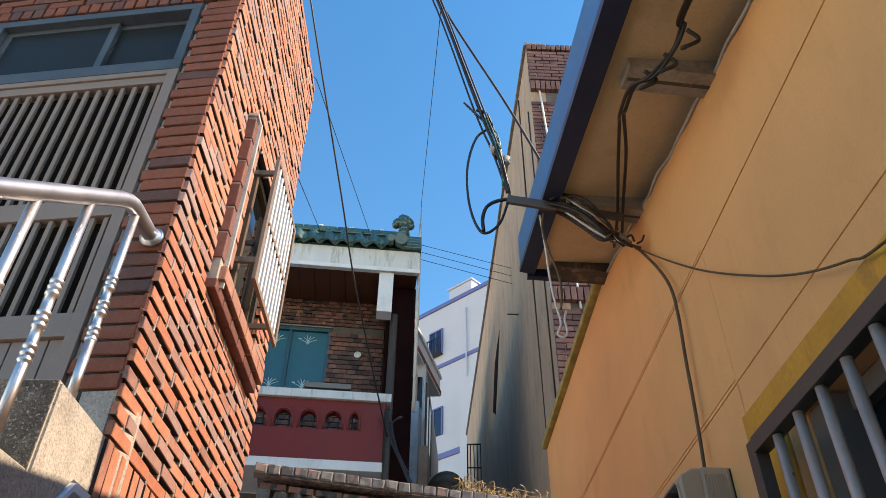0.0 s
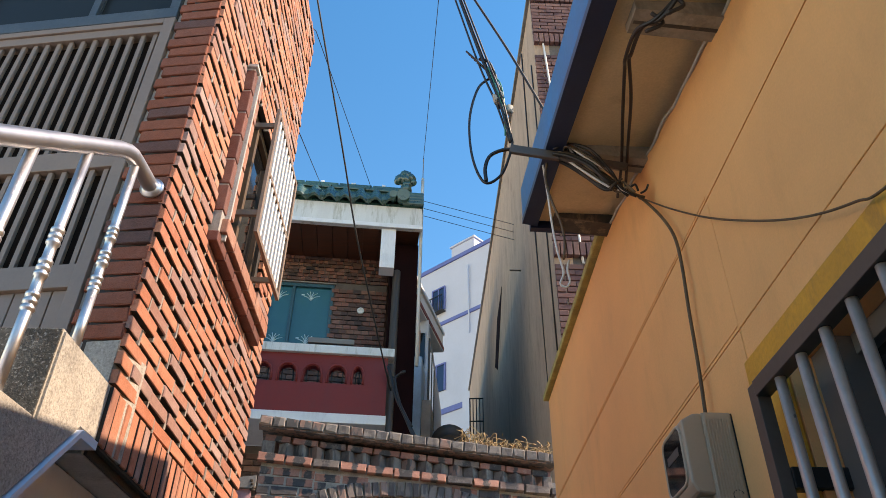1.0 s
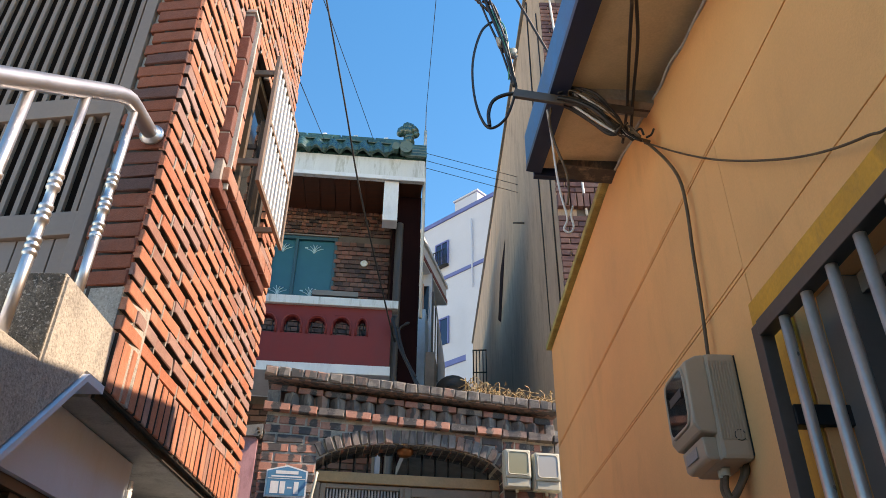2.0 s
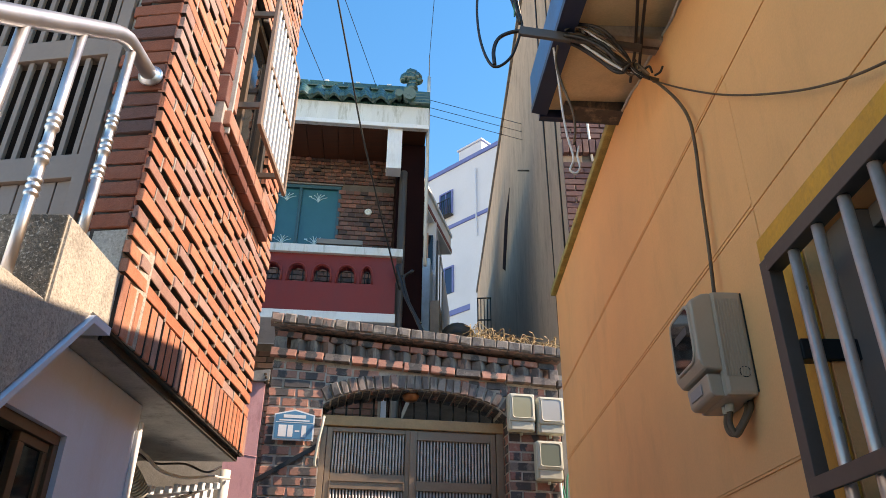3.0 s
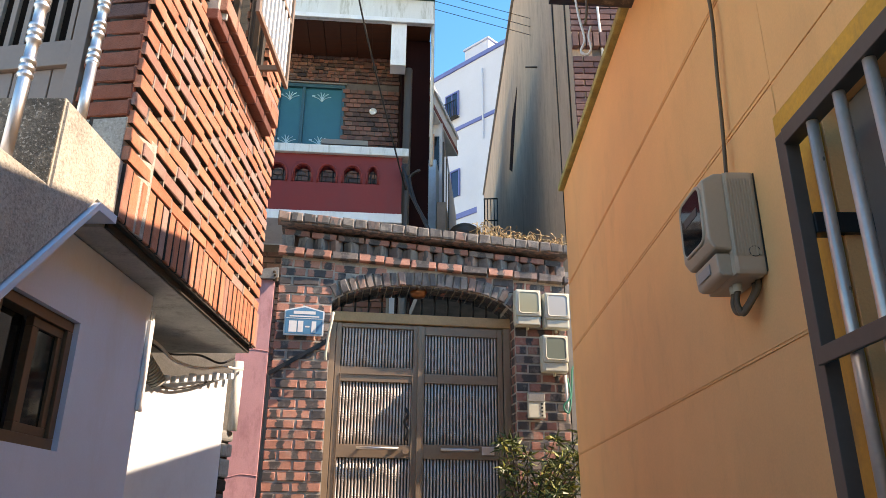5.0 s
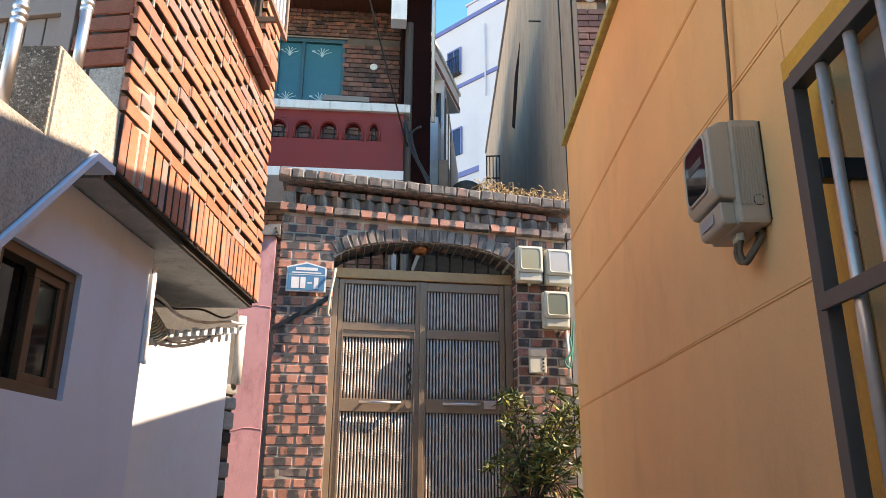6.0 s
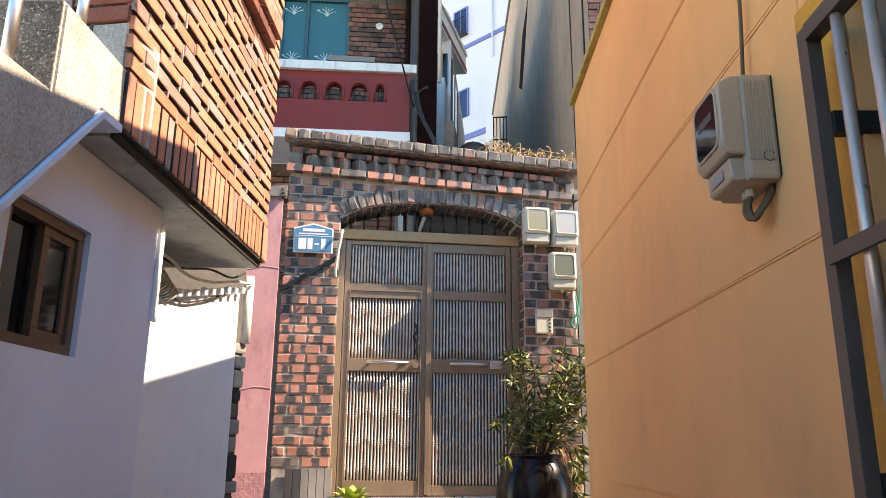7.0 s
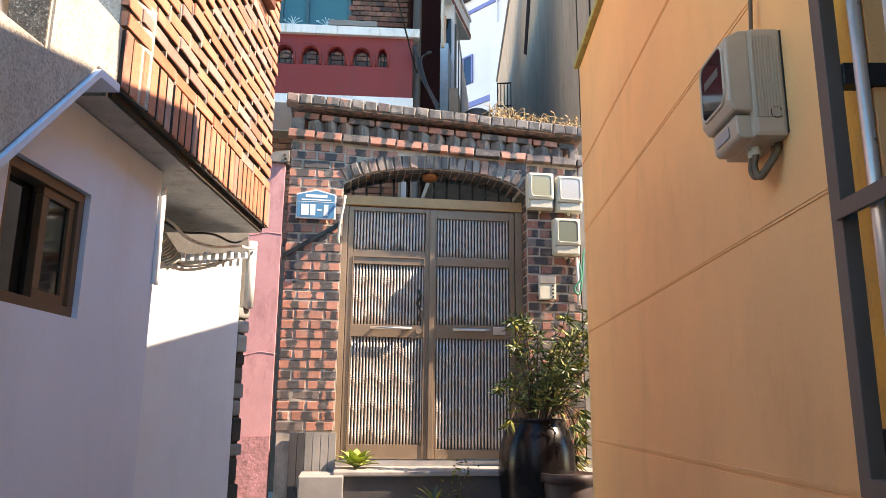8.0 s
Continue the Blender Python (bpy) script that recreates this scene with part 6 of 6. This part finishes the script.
solid("wall_wire", tube([(0.9, -0.006, 4.2), (0.93, 0.008, 7.2), (0.90, 0.008, 10.4)], 0.010, 6), CABLE, TOWER, "thin black wire down the cement wall", "wire")
solid("wall_slit", prism([(4.55, 8.62), (5.42, 8.47), (6.06, 7.8), (5.65, 7.55), (5.0, 8.15)], -0.001, 0.006), MAROON, TOWER, "dark torn slit in the cement render", "crack")
solid("wall_wire", tube([(0.22, 0.008, 4.2), (0.24, 0.008, 7.2), (0.26, 0.008, 9.4)], 0.008, 6), CABLE, TOWER, "thin black wire near the corner of the cement wall", "wire")
solid("wall_pin", tube([(2.3, 0.0, 7.45), (2.3, 0.16, 7.45)], 0.012, 6), IRON, TOWER, "iron pin standing out of the cement wall", "pin")
solid("white_wall_cable", tube(smooth_line([(0.06, -0.01, 10.2), (0.12, -0.012, 9.5), (0.16, -0.012, 8.6), (0.25, -0.012, 7.5), (0.3, -0.012, 6.0)]), 0.014, 6), WHITE_CABLE, TOWER_FRONT, "white cable down the brick end wall", "cable")


wire("service_cable", [(-1.06, 7.48, 5.45), (-1.0, 7.42, 5.25), (-0.93, 7.3, 5.0), (-0.80, 7.15, 4.70), (-0.68, 7.0, 4.42), (-0.5, 6.9, 4.2)], 0.022, CABLE, "thick dark service cable hanging off the house corner")
wire("service_cable", [(-1.05, 7.48, 5.35), (-0.95, 7.40, 5.28), (-0.88, 7.35, 5.32), (-0.85, 7.32, 5.30), (-0.95, 7.32, 5.22), (-0.86, 7.2, 4.85), (-0.72, 7.05, 4.55)], 0.012, CABLE, "looped dark cable at the house corner")


# ---- plants ----
def leaf_quad(verts, faces, p, d, length, width, rng):
    d = d.normalized()
    s = d.cross(Vector((rng.uniform(-1, 1), rng.uniform(-1, 1), rng.uniform(-1, 1)))).normalized()
    up = s.cross(d) * length * 0.12
    n = len(verts)
    mid = p + d * length * 0.45 + up
    verts += [tuple(p), tuple(mid + s * width / 2), tuple(p + d * length - up * 0.8), tuple(mid - s * width / 2)]
    faces.append((n, n + 1, n + 2, n + 3))


def shrub():
    t = thing("potted_shrub", pose(0.165, 5.36, ground_height(5.4)), "leafy oleander shrub in a black glazed jar", "plant")
    part("jar", lathe([(0.14, 0.0), (0.20, 0.08), (0.255, 0.3), (0.27, 0.48), (0.26, 0.62), (0.225, 0.74), (0.19, 0.79), (0.185, 0.80), (0.20, 0.815), (0.20, 0.825), (0.17, 0.83), (0.15, 0.78)], 32), GLAZE, t, "black glazed earthenware jar")
    part("soil", lathe([(0.15, 0.75), (0.16, 0.76)], 20), BARK, t)
    rng = random.Random(11)
    verts, faces, stems = [], [], bmesh.new()
    for k in range(26):
        a = rng.uniform(0, 2 * math.pi)
        lean = rng.uniform(0.08, 0.55)
        h = rng.uniform(0.30, 0.98)
        top = Vector((lean * math.cos(a) * 0.85 + 0.13, lean * math.sin(a) * 0.55, 0.78 + h * (1.0 if lean < 0.3 else 0.8)))
        line = smooth_line([(0.05 * math.cos(a), 0.05 * math.sin(a), 0.76), (top.x * 0.4, top.y * 0.4, 0.76 + 0.5 * (top.z - 0.76)), tuple(top)], 6)
        tube(line, 0.008, 5, stems, taper=0.4)
        for i, p in enumerate(line[5:]):
            for _ in range(5):
                d = Vector((rng.gauss(0, 1), rng.gauss(0, 1), rng.gauss(0.0, 0.6)))
                leaf_quad(verts, faces, p + Vector((rng.gauss(0, 0.02), rng.gauss(0, 0.02), rng.gauss(0, 0.02))), d, rng.uniform(0.06, 0.12), rng.uniform(0.014, 0.024), rng)
        for _ in range(22):
            d = Vector((rng.gauss(0, 1), rng.gauss(0, 1), rng.gauss(-0.1, 0.8)))
            leaf_quad(verts, faces, top, d, rng.uniform(0.06, 0.12), rng.uniform(0.014, 0.024), rng)
    for k in range(16):
        a = rng.uniform(-0.9, 0.9) if k % 3 else rng.uniform(0, 2 * math.pi)
        p = Vector((0.30 * math.cos(a), 0.28 * math.sin(a) - 0.05, rng.uniform(0.40, 0.9)))
        tube(smooth_line([(0.06 * math.cos(a), 0.06 * math.sin(a), 0.78), (0.2 * math.cos(a), 0.2 * math.sin(a), 0.92), tuple(p)], 5), 0.006, 5, stems, taper=0.5)
        for _ in range(14):
            leaf_quad(verts, faces, p, Vector((math.cos(a) + rng.gauss(0, 0.7), math.sin(a) + rng.gauss(0, 0.7), -0.9 + rng.gauss(0, 0.5))), rng.uniform(0.07, 0.13), 0.02, rng)
    tagged(part("stem_tangle", stems, BARK, t), kind="stuff")
    me = bpy.data.meshes.new("foliage")
    me.from_pydata(verts, [], faces)
    me.materials.append(LEAF)
    o = new("foliage", me)
    o.parent = t
    tagged(o, kind="stuff")


shrub()
CLAY = surface("dark_clay_pot", (0.028, 0.012, 0.010), 0.6, grain=90, blotch=7, vary=0.3, relief=0.2)
pot = thing("flower_pot", pose(0.36, 5.12, ground_height(5.1)), "dark red-brown clay flower pot beside the jar", "pot")
part("body", lathe([(0.11, 0.0), (0.13, 0.05), (0.165, 0.42), (0.16, 0.43)], 24), CLAY, pot)
part("rim", lathe([(0.165, 0.42), (0.185, 0.425), (0.185, 0.48), (0.17, 0.485), (0.15, 0.47)], 24), CLAY, pot)


def rosette(x, y, z, leaves, length, width, material, label, name="succulent", up=0.6):
    t = thing(name, GATE @ pose(x, y, z), label, "plant")
    rng = random.Random(int(x * 100))
    for k in range(leaves):
        a = 2.4 * k + rng.uniform(-0.2, 0.2)
        el = up * (0.4 + 0.9 * k / leaves)
        d = Vector((math.cos(a) * math.cos(el), math.sin(a) * math.cos(el), math.sin(el)))
        s = d.cross(Vector((0, 0, 1))).normalized()
        n = s.cross(d)
        bm = bmesh.new()
        rows = []
        for i in range(6):
            f = i / 5
            w = width * math.sin(math.pi * (0.12 + 0.86 * f)) * 0.5
            p = d * length * f - n * 0.0 + Vector((0, 0, -0.25 * length * f * f))
            rows.append([bm.verts.new(p - s * w + n * w * 0.3), bm.verts.new(p), bm.verts.new(p + s * w + n * w * 0.3)])
        for r0, r1 in zip(rows, rows[1:]):
            for i in range(2):
                bm.faces.new((r0[i], r0[i + 1], r1[i + 1], r1[i])).smooth = True
        part("leaf", bm, material, t)


rosette(0.52, -0.12, 1.085, 22, 0.21, 0.075, BRIGHT_LEAF, "bright green broad-leaved plant at the gate foot", up=0.9)
rosette(1.05, -0.52, 0.88, 14, 0.20, 0.022, LEAF, "spiky dark green rosette before the step", "spiky_plant", up=0.9)


def weeds():
    rng = random.Random(5)
    verts, faces = [], []
    for k in range(120):
        p = Vector((1.22 + rng.gauss(0, 0.05), -0.48 + rng.gauss(0, 0.04), 0.72 + rng.uniform(0, 0.45)))
        leaf_quad(verts, faces, p, Vector((rng.gauss(0, 1), rng.gauss(0, 1), rng.gauss(0.4, 0.6))), rng.uniform(0.02, 0.05), rng.uniform(0.01, 0.02), rng)
    me = bpy.data.meshes.new("weeds")
    me.from_pydata(verts, [], faces)
    me.materials.append(LEAF)
    o = new("weeds", me)
    o.matrix_world = GATE
    tagged(o, "small green weeds growing up before the step", "plant", kind="stuff")
    verts, faces = [], []
    bm = bmesh.new()
    for k in range(90):
        x = rng.uniform(1.55, 2.35)
        z = sag(x, 3.99) - 0.02
        y = rng.uniform(-0.02, 0.22)
        h = rng.uniform(0.03, 0.16)
        pts = [(x, y, z), (x + rng.gauss(0, 0.03), y + rng.gauss(0, 0.03), z + h), (x + rng.gauss(0, 0.09), y + rng.gauss(0, 0.06), z + h * rng.uniform(0.3, 1.1))]
        tube(smooth_line(pts, 4), 0.0035, 4, bm)
    for k in range(220):
        x = rng.uniform(1.55, 2.36)
        z = sag(x, 3.99)
        leaf_quad(verts, faces, Vector((x, rng.uniform(-0.05, 0.22), z + rng.uniform(0, 0.10))), Vector((rng.gauss(0, 1), rng.gauss(0, 1), rng.gauss(0.0, 0.5))), rng.uniform(0.03, 0.07), rng.uniform(0.01, 0.02), rng)
    t = thing("dry_weeds", GATE, "dry straw-coloured stalks on the gateway top", "plant", kind="stuff")
    part("stalks", bm, STRAW, t)
    me = bpy.data.meshes.new("dry_leaves")
    me.from_pydata(verts, [], faces)
    me.materials.append(STRAW)
    o = new("dry_leaves", me)
    o.parent = t


weeds()

# ---- bricks of the walls, last ----
def house_bricks():
    rng = random.Random(21)
    L, H, J = 0.205, 0.0495, 0.0205
    d = 0.017
    rows = cut_at_window(courses(0.0, 1.84, 2.70, 6.75, L, H, J, d, rng, None, 0.006, perp=0.011))
    ticks = [(x + w / 2 + 0.0055, 0.0, z - J / 2 + rng.uniform(-0.003, 0.005), 0.0105, H + J - 0.002, d + rng.uniform(-0.004, 0.002), 0.0, rng.gauss(0, 0.06)) for x, y, z, w, h, dd, lean, turn in rows if x + w / 2 < 1.8 and not in_window(x + w / 2, z)]
    lay(side, "mortar_joint", ticks, RAKED_MORTAR, 0.002, 0, wear=0.002)
    # Undersides and tops of the bricks are blackened as joint shade.
    lay(side, "brick", rows, HOUSE_BRICK, 0.003, 300, near=lambda s: (s[2] - 2.4) + 0.6 * s[0], bed=MORTAR_AND_SHADE)
    n = 27
    sold = [(0.034 + 1.80 * k / (n - 1), rng.uniform(-0.003, 0.003), 2.59, 0.052, 0.195, d + 0.004, rng.gauss(0, 0.02), rng.gauss(0, 0.008)) for k in range(n)]
    # Upright bricks: the joint shade is coloured onto their side faces.
    lay(side, "soldier_brick", sold, HOUSE_BRICK, 0.003, bed=MORTAR_AND_SHADE, sides=(2, 4))
    fr = []
    for k in range(35):
        w = 0.205 if k % 2 else 0.185
        fr.append((-w / 2 - 0.002, rng.uniform(-0.004, 0.004), 2.895 + 0.068 * k, w, 0.056, 0.012, rng.gauss(0, 0.012), rng.gauss(0, 0.006)))
    fr += courses(-1.6, 0.0, 5.33, 5.75, L, 0.052, 0.016, 0.016, rng, None, 0.003)
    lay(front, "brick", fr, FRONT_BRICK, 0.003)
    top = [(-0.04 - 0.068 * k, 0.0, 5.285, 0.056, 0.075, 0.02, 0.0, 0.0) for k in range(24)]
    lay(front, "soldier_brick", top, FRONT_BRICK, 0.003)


house_bricks()


def gate_bricks():
    rng = random.Random(33)
    L, H, J = 0.205, 0.060, 0.0155
    d = 0.005
    left = courses(-0.08, 0.352, 1.345, 3.60, L, H, J, d, rng, None, 0.003)
    right = courses(1.852, 2.295, 0.7, 3.60, L, H, J, d, rng, None, 0.003)

    def skip(x, z):
        k = (x - 1.09) / 0.80
        return z < arch_z(x) + 0.155 if abs(k) < 1 else False

    mid = [s for s in courses(0.355, 1.85, 3.22, 3.60, L, H, J, d, rng, skip, 0.003)]
    body = left + mid
    body = [(x, y, sag(x, z), w, h, dd, a, b + 0.055 * min(1.0, max(0.0, (z - 3.35) / 0.35))) for x, y, z, w, h, dd, a, b in body]
    lay(gate, "brick", body, GATE_BRICK, 0.004, 300, near=lambda s: s[0], wear=0.003)
    lay(gate, "sooty_brick", [(x, y, sag(x, z), w, h, dd, a, b) for x, y, z, w, h, dd, a, b in right], SOOT_SHADE_BRICK, 0.004, 300, wear=0.003)
    ret = []
    for i in range(33):
        z = 0.80 + (H + J) * i
        cuts = (0.02, 0.125, 0.29) if i % 2 else (0.02, 0.19, 0.29)
        for p, q in zip(cuts, cuts[1:]):
            ret.append((1.852, (p + q) / 2, z, round(q - p - 0.01, 2), H, 0.006, -math.pi / 2, 0.0))
    lay(gate, "return_brick", ret, SOOT_SHADE_BRICK, 0.004, wear=0.003)
    n = 23
    ring = []
    for k in range(n):
        x = 0.40 + (1.80 - 0.40) * k / (n - 1)
        slope = math.atan2(arch_z(x + 0.01) - arch_z(x - 0.01), 0.02)
        z = arch_z(x)
        ring.append((x - 0.058 * math.sin(slope), rng.uniform(-0.006, 0.006), z + 0.058 * math.cos(slope), round(0.052 + rng.uniform(0, 0.008), 3), 0.112, 0.022, rng.gauss(0, 0.05), -slope + rng.gauss(0, 0.04)))
    lay(gate, "arch_brick", ring, COPING_BRICK, 0.007, wear=0.005)
    soff = []
    rows = [(3.655, 0.06, 0.205, 0.06)]
    for z, dd, l, h in rows:
        x = -0.10
        while x < 2.30:
            w = min(l, 2.32 - x)
            soff.append((x + w / 2, rng.uniform(-0.003, 0.003), sag(x + w / 2, z), round(w, 2), h, dd, rng.gauss(0, 0.01), 0.05))
            x += l + 0.011
    lay(gate, "band_brick", soff, GATE_BRICK, 0.005, wear=0.004)
    dent = [(-0.035, 0.0, sag(0, 3.745), 0.10, 0.11, 0.02, 0.0, 0.0), (2.26, 0.0, sag(2.26, 3.745), 0.08, 0.11, 0.02, 0.0, 0.0)]
    lay(gate, "block_brick", dent, COPING_BRICK, 0.005)
    teeth = []
    x = 0.085
    while x < 2.22:
        teeth.append((x, 0.062, sag(x, 3.742), 0.088, 0.112, 0.076, math.pi / 4 + rng.gauss(0, 0.06), rng.gauss(0, 0.02)))
        x += rng.uniform(0.120, 0.134)
    lay(gate, "tooth_brick", teeth, COPING_BRICK, 0.004, wear=0.003)
    soff_arch = []
    n = 24
    for k in range(n):
        x = 0.372 + (1.832 - 0.372) * k / (n - 1)
        slope = math.atan2(arch_z(x + 0.01) - arch_z(x - 0.01), 0.02)
        soff_arch.append((x, arch_z(x), slope))
    for x, z, slope in soff_arch:
        for y0, y1 in ((0.012, 0.10), (0.112, 0.20), (0.212, 0.296)):
            # Arch underside: its shade is put in by the dark brick colour.
            ob = part("soffit_brick", boxes((-0.026, 0.026, y0, y1, -0.014, 0.01), bevel=0.004), SOOT_SHADE_BRICK, gate)
            ob.matrix_basis = Matrix.Translation((x, 0, z)) @ Matrix.Rotation(-slope, 4, "Y")
    rows = courses(-0.07, 2.29, 3.80, 3.87, L, 0.05, J, 0.01, rng, None, 0.003)
    # Row under the coping, coloured dark for the shade that falls there.
    lay(gate, "under_brick", [(x, y + 0.0, sag(x, z), w, h, dd, a, 0.05) for x, y, z, w, h, dd, a, b in rows], SOOT_SHADE_BRICK, 0.004)
    cop = []
    x = -0.125
    while x < 2.36:
        cop.append((x + 0.0475, 0.0, sag(x + 0.05, 3.93) + rng.uniform(-0.003, 0.003), 0.099, 0.075, 0.115, rng.gauss(0, 0.015), 0.058 + rng.gauss(0, 0.008)))
        x += 0.104
    lay(gate, "coping_brick", cop, COPING_BRICK, 0.009, wear=0.006)


gate_bricks()
part("coping_bed", prism([(-0.10, 3.885), (2.33, sag(2.33, 3.885)), (2.33, sag(2.33, 3.955)), (-0.10, 3.955)], -0.09, 0.34), COPING_BRICK, gate)


def house_wall_bricks():
    rng = random.Random(44)

    def skip(x, z):
        return -1.72 < x < -0.85 and 6.0 < z < 7.08

    rows = courses(-2.6, -0.12, 4.95, 7.06, 0.088, 0.058, 0.011, 0.012, rng, skip, 0.002)
    z = 7.12
    r = 0
    while z < 7.5:
        x = -2.6 + 0.04 * (r % 3)
        while x < -0.15:
            w = rng.choice((0.05, 0.08, 0.11))
            rows.append((x + w / 2, rng.uniform(-0.004, 0.004), z + 0.024, w, 0.048, rng.uniform(0.006, 0.02), 0.0, 0.0))
            x += w + 0.01
        z += 0.058
        r += 1
    rows = [(x, y + WALL_Y, z, w, h, d, a, b) for x, y, z, w, h, d, a, b in rows]
    lay(hwall, "brick", rows, DARK_BRICK, 0.003, 300, near=lambda s: abs(s[0] + 0.5))
    low = courses(-2.6, 0.18, 3.2, 4.70, 0.2, 0.062, 0.012, 0.012, rng, None, 0.002)
    lay(hwall, "lower_brick", [(x, y + WALL_Y, z, w, h, d, a, b) for x, y, z, w, h, d, a, b in low], DARK_BRICK, 0.003, 0)


house_wall_bricks()


def tower_bricks():
    rng = random.Random(55)
    L, H, J = 0.195, 0.058, 0.012
    rows = courses(0.0, 1.6, 9.72, 10.38, L, H, J, 0.05, rng, None, 0.003)
    rows += courses(0.0, 1.6, 6.3, 9.35, L, H, J, 0.014, rng, None, 0.003)
    rows += courses(0.0, 1.6, 3.2, 6.05, L, H, J, 0.014, rng, None, 0.003)
    for z in (9.60, 10.44, 6.17):
        x = 0.0
        while x < 1.6:
            rows.append((x + 0.028, 0.0, z, 0.056, 0.17 if z != 10.44 else 0.11, 0.055, 0.0, 0.0))
            x += 0.069
    lay(tower_front, "brick", rows, TOWER_BRICK, 0.003, 300, near=lambda s: s[0] + abs(s[2] - 7.5) * 0.25)


tower_bricks()
